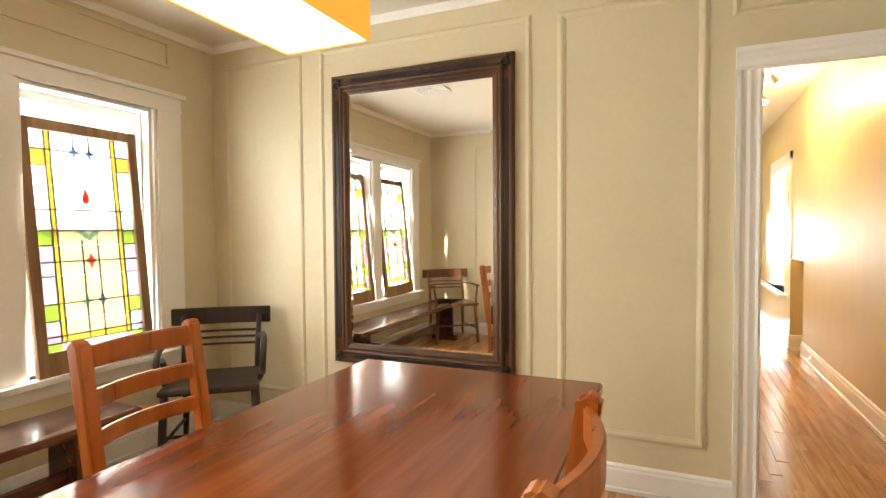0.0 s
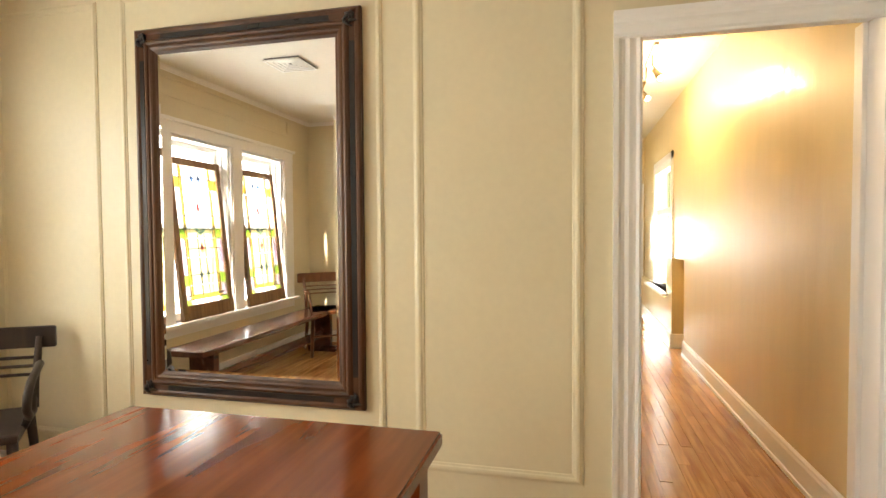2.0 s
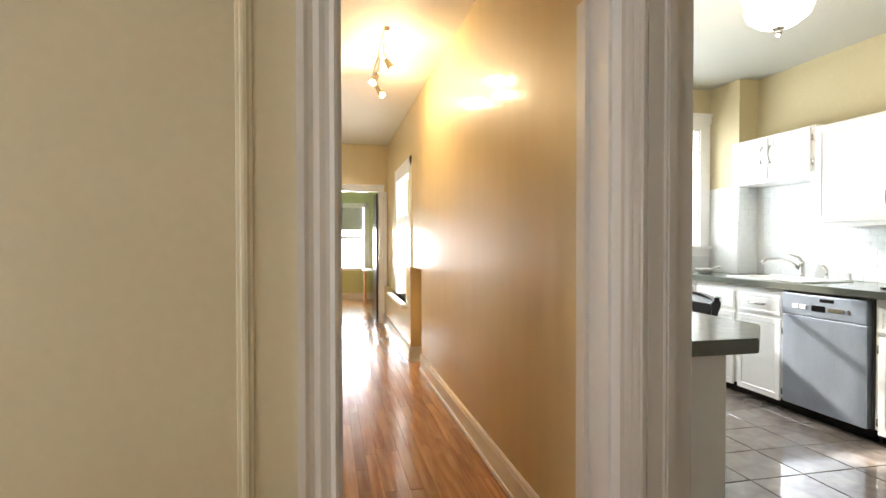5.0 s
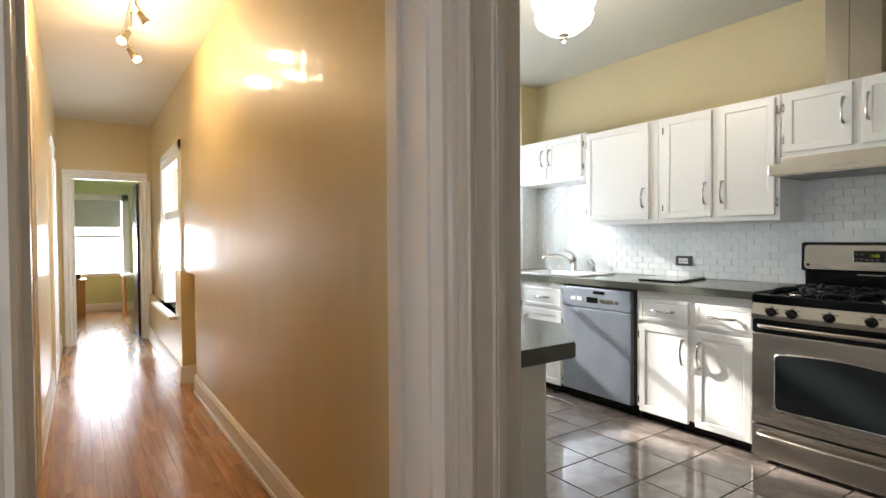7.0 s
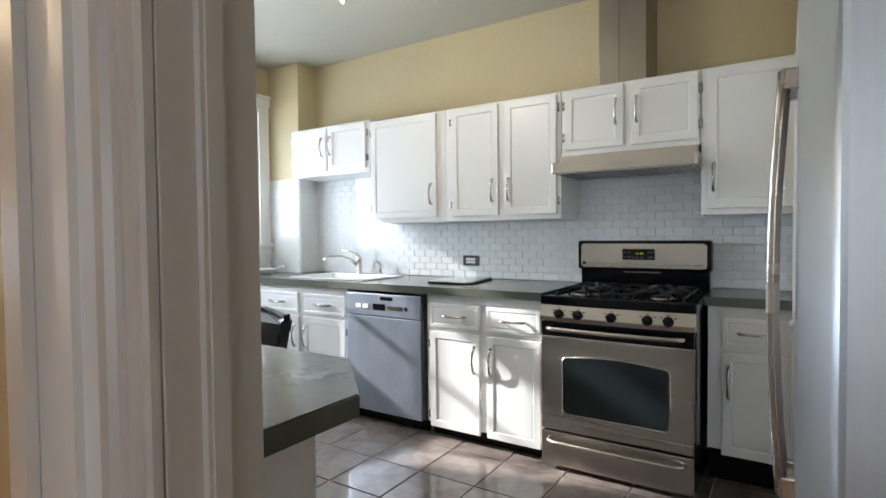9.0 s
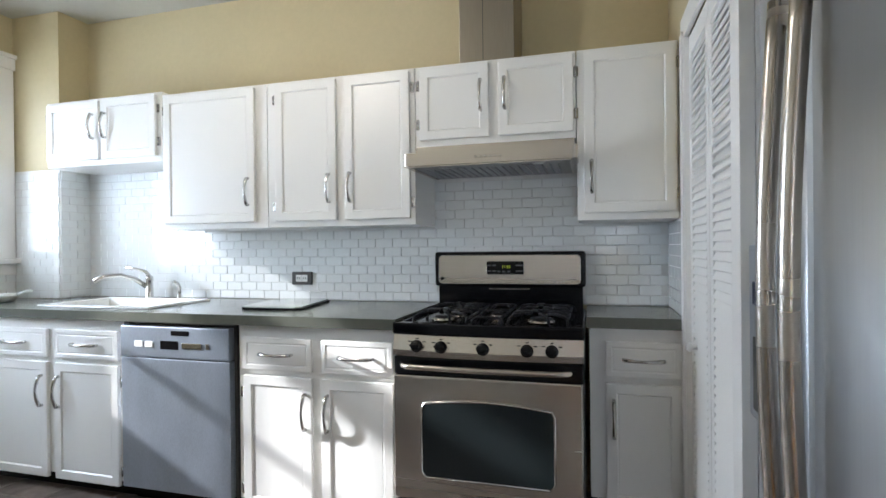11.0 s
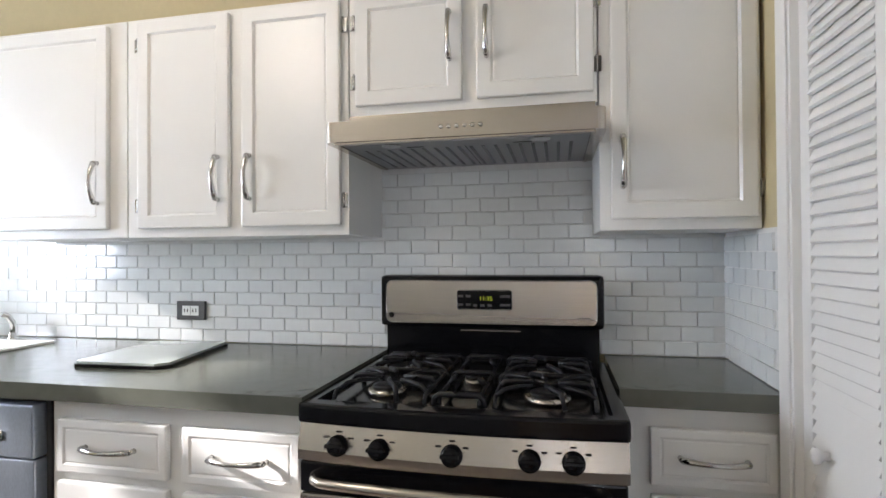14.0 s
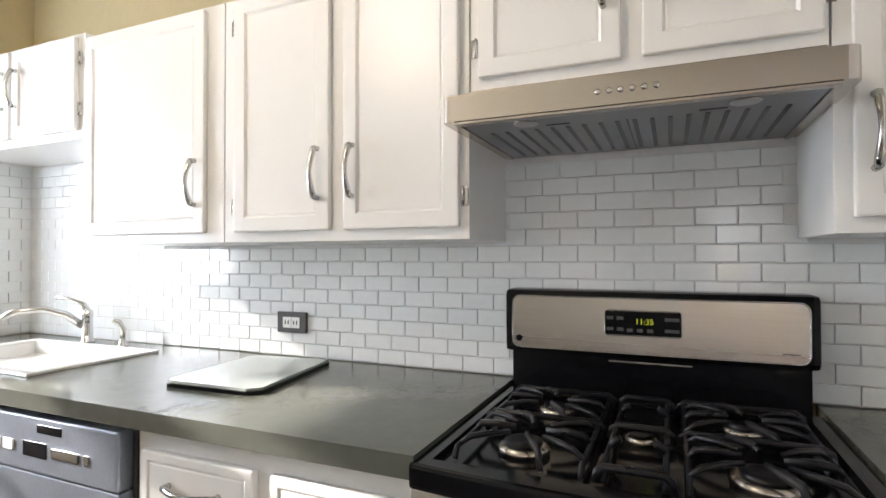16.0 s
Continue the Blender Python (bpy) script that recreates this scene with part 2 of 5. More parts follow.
MIRROR = material("silvered_glass", (0.93, 0.94, 0.93), 0.0, 1.0, vary=0.0, rough_vary=0.0)
GLASS = glass("clear_pane")
# Cloudy pane added in the kitchen window to dim and soften incoming sun.
SUN_FILTER = stained("sun_softening_pane", (0.95, 0.96, 0.96))
LEAD = material("lead_came", (0.03, 0.03, 0.03), 0.5, vary=0.1)
SG = {
    "white": stained("white_opal_glass", (0.93, 0.92, 0.90)),
    "yellow": stained("yellow_glass", (0.66, 0.49, 0.14)),
    "amber": stained("pale_amber_glass", (0.70, 0.62, 0.40)),
    "green": stained("green_glass", (0.40, 0.53, 0.13)),
    "pink": stained("lilac_glass", (0.56, 0.47, 0.52)),
    "red": stained("red_glass", (0.5, 0.03, 0.02)),
    "blue": stained("blue_glass", (0.2, 0.3, 0.5)),
    "teal": stained("teal_glass", (0.3, 0.55, 0.48)),
}
SHADE_SIDE = glow("amber_lamp_shade", (0.9, 0.42, 0.05), 0.11)
SHADE_BOTTOM = glow("lit_lamp_diffuser", (1.0, 0.90, 0.70), 1.6)
BOWL = glow("lit_opal_glass", (1.0, 0.93, 0.80), 2.2)
BULB = glow("lit_bulb", (1.0, 0.86, 0.6), 16)
CLOCK = glow("yellow_green_digits", (0.6, 0.7, 0.02), 0.07)
BLIND = material("pale_roller_blind", (0.55, 0.58, 0.58), 0.8, vary=0.03)
BRASS = material("aged_brass", (0.42, 0.36, 0.26), 0.35, 1.0, vary=0.1)
CERAMIC = material("white_ceramic", (0.75, 0.77, 0.74), 0.2, vary=0.04)
BOARD = material("grey_glass_board", (0.42, 0.46, 0.43), 0.1, vary=0.03, coat=0.5)

# ---- mesh helpers ----
ORIGIN = {}


def box(bm, x0, x1, y0, y1, z0, z1, r=0.0):
    m = Matrix.LocRotScale(((x0 + x1) / 2, (y0 + y1) / 2, (z0 + z1) / 2), None, (abs(x1 - x0), abs(y1 - y0), abs(z1 - z0)))
    made = bmesh.ops.create_cube(bm, size=1, matrix=m)["verts"]
    if r:
        edges = {e for v in made for e in v.link_edges}
        bmesh.ops.bevel(bm, geom=list(edges), offset=r, segments=2, affect="EDGES", profile=0.6)
    return bm


def boxes(*rows, r=0.0):
    bm = bmesh.new()
    for row in rows:
        box(bm, *row, r=r)
    return bm


def prism(bm, poly, axis, a, b):
    """A polygon in the plane across an axis, pulled from a to b along it."""
    def at(u, v, w):
        return {"x": (w, u, v), "y": (u, w, v), "z": (u, v, w)}[axis]
    lo = [bm.verts.new(at(u, v, a)) for u, v in poly]
    hi = [bm.verts.new(at(u, v, b)) for u, v in poly]
    bm.faces.new(lo), bm.faces.new(hi)
    for i in range(len(poly)):
        bm.faces.new((lo[i], lo[i - 1], hi[i - 1], hi[i]))
    bmesh.ops.recalc_face_normals(bm, faces=bm.faces)
    return bm


def tube(bm, pts, r, n=8, flat=1.0):
    """A round bar along points; r may be a list of radii."""
    pts = [Vector(p) for p in pts]
    rs = r if isinstance(r, (list, tuple)) else [r] * len(pts)
    rings, side = [], None
    for i, p in enumerate(pts):
        d = (pts[min(i + 1, len(pts) - 1)] - pts[max(i - 1, 0)]).normalized()
        if side is None:
            side = d.cross(Vector((0, 0, 1)) if abs(d.z) < 0.9 else Vector((0, 1, 0))).normalized()
        side = (side - d * side.dot(d)).normalized()
        up = d.cross(side)
        rings.append([bm.verts.new(p + rs[i] * (math.cos(k * 2 * math.pi / n) * side + flat * math.sin(k * 2 * math.pi / n) * up)) for k in range(n)])
    for a, b in zip(rings, rings[1:]):
        for k in range(n):
            f = bm.faces.new((a[k], a[k - 1], b[k - 1], b[k]))
            f.smooth = True
    bm.faces.new(rings[0]), bm.faces.new(rings[-1])
    bmesh.ops.recalc_face_normals(bm, faces=bm.faces)
    return bm


def lathe(bm, profile, centre, n=24):
    c = Vector(centre)
    rings = [[bm.verts.new(c + Vector((r * math.cos(k * 2 * math.pi / n), r * math.sin(k * 2 * math.pi / n), z))) for k in range(n)] for r, z in profile]
    for a, b in zip(rings, rings[1:]):
        for k in range(n):
            f = bm.faces.new((a[k], a[k - 1], b[k - 1], b[k]))
            f.smooth = True
    bm.faces.new(rings[0]), bm.faces.new(rings[-1])
    bmesh.ops.recalc_face_normals(bm, faces=bm.faces)
    return bm


def turned(bm, m):
    bmesh.ops.transform(bm, matrix=m, verts=bm.verts)
    return bm


def mesh_of(name, bm, mat):
    me = bpy.data.meshes.new(name)
    bm.to_mesh(me)
    bm.free()
    me.materials.append(mat)
    return me


def thing(name, base, label, category, group="", kind=""):
    ob = new(name)
    ob.location = base
    ob.empty_display_size = 0.1
    ORIGIN[ob] = Vector(base)
    return tagged(ob, label, category, group, kind)


def part(name, bm, mat, parent, label=""):
    """One mesh under a thing or a part, given in the world's metres."""
    o = ORIGIN[parent]
    bmesh.ops.translate(bm, vec=-o, verts=bm.verts)
    ob = new(name, mesh_of(name, bm, mat))
    ob.parent = parent
    ORIGIN[ob] = o
    return tagged(ob, label)


def solid(name, bm, mat, label="", category="", kind="structure", group=""):
    """One mesh that is a thing, or a piece of the setting, by itself."""
    ob = new(name, mesh_of(name, bm, mat))
    ORIGIN[ob] = Vector()
    return tagged(ob, label, category, group, kind)


def arc(a, b, out, n=7):
    """Points from a to b, bowed by the vector out."""
    a, b, out = Vector(a), Vector(b), Vector(out)
    return [a.lerp(b, i / (n - 1)) + out * math.sin(math.pi * i / (n - 1)) for i in range(n)]

# ---- structure ----
XL, YM, YS = -2.868, 2.43, -1.05          # dining: window wall, mirror wall, back wall
XH, XK, YN, XW = 1.11, 1.25, 5.52, 4.06   # hall's side and kitchen's side of their wall, kitchen window wall, range wall
ZD, ZH, ZK = 2.47, 2.62, 2.66             # ceilings: dining, hall, kitchen

solid("floor_dining", boxes((-3.1, 1.25, -1.2, 2.43, -0.1, -0.0025)), FLOORW, "wooden strip floor of the dining room", "floor")
solid("floor_hall", boxes((-0.3, 1.25, 2.43, 8.86, -0.1, -0.0025)), FLOORW, "golden oak strip floor of the hall", "floor")
solid("floor_far_room", boxes((-1.6, 2.6, 8.86, 12.4, -0.1, 0.0)), FLOORW, "golden oak floor of the bedroom", "floor")
solid("floor_kitchen", boxes((1.25, 4.2, 0.7, 5.9, -0.1, -0.006)), FGROUT, "pale grout bed of the tiled kitchen floor", "floor")
solid("ceiling_dining", boxes((-3.1, 1.25, -1.2, 2.55, ZD, ZD + 0.3)), CEIL, "off-white painted dining room ceiling", "ceiling")
solid("ceiling_hall", boxes((-0.3, 1.12, 2.56, 9.0, ZH, ZH + 0.15)), CEIL, "off-white painted hall ceiling", "ceiling")
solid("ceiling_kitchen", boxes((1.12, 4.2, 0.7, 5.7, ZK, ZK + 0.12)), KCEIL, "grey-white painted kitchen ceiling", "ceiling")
solid("ceiling_far_room", boxes((-1.6, 2.6, 9.0, 12.4, ZH, ZH + 0.15)), CEIL, "white bedroom ceiling", "ceiling")

# wall with the hall door, 0.25 thick
DX0, DX1, DZ, CZ = 0.285, 1.10, 2.0, 1.94
solid("wall_mirror", boxes((-3.02, DX0 - 0.018, YM, YM + 0.2, 0, ZD + 0.2), (DX0 - 0.018, XH + 0.003, YM, YM + 0.2, DZ + 0.018, ZD + 0.2)), ROUGH_WALL, "cream painted plaster wall behind the mirror", "wall")
# window wall, three openings
WIN = ((1.27, 1.97), (0.40, 1.10), (-0.47, 0.23))
WZ0, WZ1 = 0.56, 1.985
rows = [(XL - 0.16, XL, YS - 0.15, YM, 0, WZ0), (XL - 0.16, XL, YS - 0.15, YM, WZ1, ZD + 0.2)]
edges = [YS - 0.15] + [v for a, b in sorted(WIN) for v in (a, b)] + [YM]
rows += [(XL - 0.16, XL, a, b, WZ0, WZ1) for a, b in zip(edges[::2], edges[1::2])]
solid("wall_window", boxes(*rows), WALL, "cream painted wall with three sash windows", "wall")
solid("wall_south", boxes((XL, XK, YS - 0.15, YS, 0, ZD + 0.2)), WALL, "cream painted panelled back wall", "wall")
# wall between dining room, hall and kitchen
OY0, OY1, OZ = 1.32, 2.337, 2.2
solid("wall_kitchen_opening", boxes((XH, XK, YS, OY0 - 0.018, 0, ZK + 0.1), (XH, XK, OY0 - 0.018, OY1 + 0.018, OZ + 0.018, ZK + 0.1), (XH, XK, OY1 + 0.018, YM + 0.2, 0, ZK + 0.1)), WALL, "painted wall with a cased kitchen opening", "wall")
solid("wall_hall_right", boxes((XH, XK, YM + 0.2, 5.95, 0, ZK + 0.1), (XH + 0.1, XK + 0.02, 5.95, 6.3, 0, 0.94), (XH, XK, 5.95, 6.3, 0.94, ZK + 0.1),
      (1.06, XK, 6.3, 6.62, 0, 0.94), (XH, XK, 6.3, 6.62, 0.94, ZK), (XH, XK, 7.78, 8.86, 0.55, ZK), (1.06, XK, 7.78, 8.86, 0, 0.55), (1.06, XK, 6.62, 7.78, 0, 0.55), (XH, XK, 6.62, 7.78, 2.02, ZK)), HALL, "glossy tan painted hall wall with a low recess", "wall")
solid("wall_hall_left", boxes((0.02, 0.16, YM + 0.2, 3.85, 0, ZK), (0.02, 0.16, 3.85, 4.72, 2.0, ZK), (0.02, 0.16, 4.72, 8.86, 0, ZK)), HALL, "glossy tan painted hall wall", "wall")
solid("wall_hall_end", boxes((0.02, 0.305, 8.86, 9.0, 0, ZK), (0.996, 1.3, 8.86, 9.0, 0, ZK), (0.305, 0.996, 8.86, 9.0, 1.935, ZK)), HALL, "tan painted wall with the bedroom door", "wall")
solid("wall_far_room", boxes((-1.6, 0.1, 12.2, 12.32, 0, ZK), (1.0, 2.6, 12.2, 12.32, 0, ZK), (0.1, 1.0, 12.2, 12.32, 0, 0.66), (0.1, 1.0, 12.2, 12.32, 1.92, ZK),
      (-1.72, -1.6, 9.0, 12.32, 0, ZK), (2.6, 2.72, 9.0, 12.32, 0, ZK), (-1.6, 0.02, 9.0, 9.02, 0, ZK), (1.3, 2.6, 9.0, 9.02, 0, ZK)), GREEN, "light green bedroom walls", "wall")
# kitchen
# Unseen pale skin, added so the steel fronts reflect something bright.
solid("wall_kitchen_west", boxes((XK + 0.0005, XK + 0.005, OY1 + 0.05, YN, 0, ZK), (XK + 0.0005, XK + 0.005, 0.92, OY0 - 0.12, 0, ZK)), PALE, "unseen pale skin added on the kitchen side wall to brighten reflections", "wall")
solid("wall_range", boxes((XW, XW + 0.14, 0.8, YN + 0.2, 0, ZK + 0.1)), KWALL, "yellow painted kitchen wall behind the range", "wall")
solid("wall_chase", boxes((3.86, XW, 5.145, YN, 0, ZK)), KWALL, "boxed-out corner of the kitchen wall", "wall")
KZ0, KZ1 = 1.16, 2.27
solid("wall_kitchen_window", boxes((XK, 2.28, YN, YN + 0.26, 0, ZK + 0.1), (3.14, 3.245, YN, YN + 0.26, 0, ZK + 0.1), (3.745, XW, YN, YN + 0.26, 0, ZK + 0.1),
      (3.245, 3.745, YN, YN + 0.26, 0, KZ0), (3.245, 3.745, YN, YN + 0.26, KZ1, ZK + 0.1), (2.28, 3.14, YN, YN + 0.26, 2.33, ZK + 0.1)), KWALL, "yellow painted kitchen wall with door and window", "wall")
solid("wall_kitchen_south", boxes((XK, XW, 0.8, 0.92, 0, ZK + 0.1)), KWALL, "plain painted kitchen wall behind the refrigerator", "wall")
CY = 1.685
solid("wall_closet", boxes((3.60, XW, CY - 0.1, CY, 0, ZK + 0.1), (2.80, 3.60, CY - 0.1, CY, 2.0, ZK + 0.1), (2.80, 2.86, 0.92, CY - 0.1, 0, ZK + 0.1)), KWALL, "short wall round the closet", "wall")


# trim
def moulding(name, label, x0, x1, z0, z1, y, mat, w=0.03, d=0.009):
    """A mitred picture-frame moulding with a rounded profile, on a wall that faces -y."""
    prof = ((0, -0.001), (0.04, 0.45), (0.2, 0.62), (0.32, 0.95), (0.5, 1.0), (0.66, 0.85), (0.76, 0.5), (0.94, 0.3), (1.0, -0.001))
    bm = bmesh.new()
    rings = [[bm.verts.new((x, y - d * h, z)) for x, z in ((x0 + w * u, z0 + w * u), (x1 - w * u, z0 + w * u), (x1 - w * u, z1 - w * u), (x0 + w * u, z1 - w * u))] for u, h in prof]
    for a, b in zip(rings, rings[1:]):
        for k in range(4):
            bm.faces.new((a[k - 1], a[k], b[k], b[k - 1]))
    bmesh.ops.recalc_face_normals(bm, faces=bm.faces)
    return solid(name, bm, mat, label, "moulding")


moulding("trim_panel_1", "cream painted wall panel moulding beside the window", -2.76, -2.14, 0.25, 2.33, YM, WALL)
moulding("trim_panel_2", "cream painted wall panel moulding around the mirror", -2.01, -0.72, 0.25, 2.34, YM, WALL)
moulding("trim_panel_3", "cream painted wall panel moulding beside the door", -0.59, 0.08, 0.255, 2.33, YM, WALL, 0.042)
moulding("trim_panel_4", "cream painted panel moulding over the door", 0.17, 1.04, 2.18, 2.40, YM, WALL)
bm = bmesh.new()
for a, b in ((-2.3, -1.5), (-1.2, 0.2)):
    for row in ((a, a + 0.03, 0.25, 2.3), (b - 0.03, b, 0.25, 2.3), (a, b, 0.25, 0.28), (a, b, 2.27, 2.3)):
        box(bm, row[0], row[1], YS, YS + 0.012, row[2], row[3])
solid("trim_panel_5", bm, WALL, "cream painted panel mouldings on the back wall", "moulding")
bm = bmesh.new()
for row in ((-0.6, 2.1, 2.255, 2.275), (-0.6, 2.1, 2.39, 2.41), (-0.6, -0.58, 2.275, 2.39), (2.08, 2.1, 2.275, 2.39)):
    box(bm, XL, XL + 0.012, *row)
solid("trim_panel_6", bm, WALL, "cream painted panel moulding over the windows", "moulding")
# crown
prof = [(0, ZD), (0, ZD - 0.035), (0.008, ZD - 0.035), (0.014, ZD - 0.024), (0.03, ZD - 0.012), (0.036, ZD)]
bm = prism(bmesh.new(), [(YM - u, v) for u, v in prof], "x", XL, XH)
prism(bm, [(YS + u, v) for u, v in prof], "x", XL, XH)
prism(bm, [(XL + u, v) for u, v in prof], "y", YS, YM)
prism(bm, [(XH - u, v) for u, v in prof], "y", YS, YM)
solid("trim_crown", bm, TRIM, "white crown moulding under the ceiling", "moulding")
# baseboards
BB = [(0, 0), (0.022, 0), (0.022, 0.02), (0.016, 0.024), (0.016, 0.105), (0.012, 0.115), (0.012, 0.125), (0.004, 0.135), (0, 0.135)]
bm = prism(bmesh.new(), [(YM - u, v) for u, v in BB], "x", XL, 0.185)
prism(bm, [(YS + u, v) for u, v in BB], "x", XL, XH)
prism(bm, [(XL + u, v) for u, v in BB], "y", YS, YM)
prism(bm, [(XH - u, v) for u, v in BB], "y", YS, OY0 - 0.12)
solid("baseboard_dining", bm, TRIM, "white moulded baseboard in the dining room", "baseboard")
bm = prism(bmesh.new(), [(XH - u, v * 1.12) for u, v in BB], "y", YM + 0.29, 5.95)
prism(bm, [(1.06 - u, v * 1.12) for u, v in BB], "y", 6.28, 8.86)
prism(bm, [(6.3 - u, v * 1.12) for u, v in BB], "x", 1.045, 1.21)
prism(bm, [(0.16 + u, v * 1.12) for u, v in BB], "y", YM + 0.2, 3.75)
prism(bm, [(0.16 + u, v * 1.12) for u, v in BB], "y", 4.82, 8.86)
solid("baseboard_hall", bm, TRIM, "cream moulded baseboard along the hall", "baseboard")
solid("baseboard_far_room", prism(bmesh.new(), [(12.2 - u, v) for u, v in BB], "x", -1.6, 2.6), TRIM, "white bedroom baseboard", "baseboard")

# casings: profile across the width u, standing d proud
CP = [(0, 0), (0, 0.012), (0.008, 0.016), (0.02, 0.012), (0.03, 0.013), (0.045, 0.017), (0.06, 0.013), (0.072, 0.016), (0.082, 0.024), (0.1, 0.026), (0.1, 0)]
bm = prism(bmesh.new(), [(DX0 - u, YM - d) for u, d in CP], "z", 0, CZ)
prism(bm, [(YM - d, CZ + u) for u, d in CP], "x", DX0 - 0.1, XH - 0.002)
solid("trim_hall_door", bm, TRIM, "white moulded casing round the hall doorway", "door frame")
bm = boxes((DX0 - 0.018, DX0, YM + 0.002, YM + 0.215, 0, DZ), (DX1, XH + 0.002, YM + 0.002, YM + 0.285, 0, DZ), (DX0 - 0.018, DX1, YM + 0.002, YM + 0.215, DZ, DZ + 0.018), r=0.002)
box(bm, DX1 - 0.012, DX1, YM + 0.075, YM + 0.115, 0, DZ)
box(bm, DX1 - 0.018, DX1 - 0.001, YM + 0.215, YM + 0.275, 0, DZ)
box(bm, DX0, DX0 + 0.012, YM + 0.075, YM + 0.115, 0, DZ)
solid("trim_hall_jamb", bm, TRIM, "white door jamb lining", "door frame")
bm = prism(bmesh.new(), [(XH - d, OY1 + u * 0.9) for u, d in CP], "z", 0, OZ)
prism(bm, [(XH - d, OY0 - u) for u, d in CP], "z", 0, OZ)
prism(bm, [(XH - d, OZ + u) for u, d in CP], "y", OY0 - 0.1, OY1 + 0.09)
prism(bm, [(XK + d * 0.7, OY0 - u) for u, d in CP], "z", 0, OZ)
solid("trim_kitchen_opening", bm, DIM_CASING, "white moulded casing of the kitchen opening", "door frame")
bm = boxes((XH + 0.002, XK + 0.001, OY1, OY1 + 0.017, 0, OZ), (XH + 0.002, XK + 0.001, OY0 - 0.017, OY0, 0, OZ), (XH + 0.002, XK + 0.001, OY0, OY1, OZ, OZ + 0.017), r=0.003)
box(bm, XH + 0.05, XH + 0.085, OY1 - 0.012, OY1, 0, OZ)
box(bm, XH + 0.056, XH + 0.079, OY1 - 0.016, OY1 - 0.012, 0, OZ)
solid("trim_kitchen_jamb", bm, DIM_CASING, "white jamb lining of the kitchen opening", "door frame")
bm = prism(bmesh.new(), [(0.307 - u, 8.86 - d) for u, d in CP], "z", 0, 1.935)
prism(bm, [(0.994 + u, 8.86 - d) for u, d in CP], "z", 0, 1.935)
prism(bm, [(8.86 - d, 1.935 + u) for u, d in CP], "x", 0.207, 1.06)
box(bm, 0.305, 0.32, 8.862, 8.998, 0, 1.93)
box(bm, 0.981, 0.996, 8.862, 8.998, 0, 1.93)
solid("trim_bedroom_door", bm, TRIM, "white casing round the bedroom doorway", "door frame")
bm = prism(bmesh.new(), [(0.16 + d, 3.85 - u) for u, d in CP], "z", 0, 2.0)
prism(bm, [(0.16 + d, 4.72 + u) for u, d in CP], "z", 0, 2.0)
prism(bm, [(0.16 + d, 2.0 + u) for u, d in CP], "y", 3.75, 4.82)
prism(bm, [(0.16 + d, 6.9 - u) for u, d in CP], "z", 0, 2.0)
prism(bm, [(0.16 + d, 7.65 + u) for u, d in CP], "z", 0, 2.0)
prism(bm, [(0.16 + d, 2.0 + u) for u, d in CP], "y", 6.8, 7.75)
solid("trim_hall_side_doors", bm, TRIM, "cream casings of the side doors in the hall", "door frame")
d1 = thing("door_1", (0.09, 3.85, 0), "closed tan painted hall door", "door", kind="structure")
part("slab", boxes((0.07, 0.11, 3.855, 4.715, 0.005, 1.995), r=0.003), HALL, d1)
part("door_handle", turned(lathe(bmesh.new(), [(0.012, 0), (0.012, 0.03), (0.026, 0.036), (0.026, 0.055), (0.01, 0.065)], (0, 0, 0)), pose(0.11, 4.64, 0.95, 0, 90, 0)), BRASS, d1, "aged brass knob")
d2 = thing("door_2", (0.16, 6.9, 0), "closed white painted hall door", "door", kind="structure")
part("slab", boxes((0.161, 0.166, 6.9, 7.65, 0.005, 2.0)), TRIM, d2)
d3 = thing("door_3", (0.98, 9.0, 0), "dark bedroom door standing open", "door", kind="structure")
part("slab", boxes((0.955, 0.99, 9.02, 9.62, 0.01, 1.92), r=0.003), BLACKW, d3)
part("hinge", boxes((0.945, 0.954, 9.005, 9.02, 0.25, 0.33), (0.945, 0.954, 9.005, 9.02, 1.6, 1.68)), BRASS, d3)


# ---- windows ----
def sash_window(name, label, y0, y1, z0, z1, x, group):
    """A double-hung window in the wall that faces +x, its sashes at depth x."""
    w = thing(name, (x, (y0 + y1) / 2, z0), label, "window", group, "structure")
    zm = (z0 + z1) / 2 - 0.02
    part("window_frame", boxes((x - 0.05, XL + 0.001, y0, y0 + 0.02, z0, z1), (x - 0.05, XL + 0.001, y1 - 0.02, y1, z0, z1), (x - 0.05, XL + 0.001, y0 + 0.02, y1 - 0.02, z1 - 0.02, z1),
         (x + 0.03, x + 0.045, y0 + 0.02, y0 + 0.032, z0, z1 - 0.02), (x + 0.03, x + 0.045, y1 - 0.032, y1 - 0.02, z0, z1 - 0.02)), TRIM, w)
    for nm, a, b, xx in (("lower_sash", z0, zm + 0.03, x), ("upper_sash", zm, z1 - 0.02, x - 0.04)):
        s = part(nm, boxes((xx, xx + 0.035, y0 + 0.021, y0 + 0.07, a, b), (xx, xx + 0.035, y1 - 0.07, y1 - 0.021, a, b), (xx, xx + 0.035, y0 + 0.07, y1 - 0.07, b - 0.045, b), (xx, xx + 0.035, y0 + 0.07, y1 - 0.07, a, a + 0.06), r=0.004), TRIM, w)
        p = part("pane", boxes((xx + 0.014, xx + 0.018, y0 + 0.07, y1 - 0.07, a + 0.06, b - 0.045)), GLASS, s)
        p.visible_shadow = False
    return w


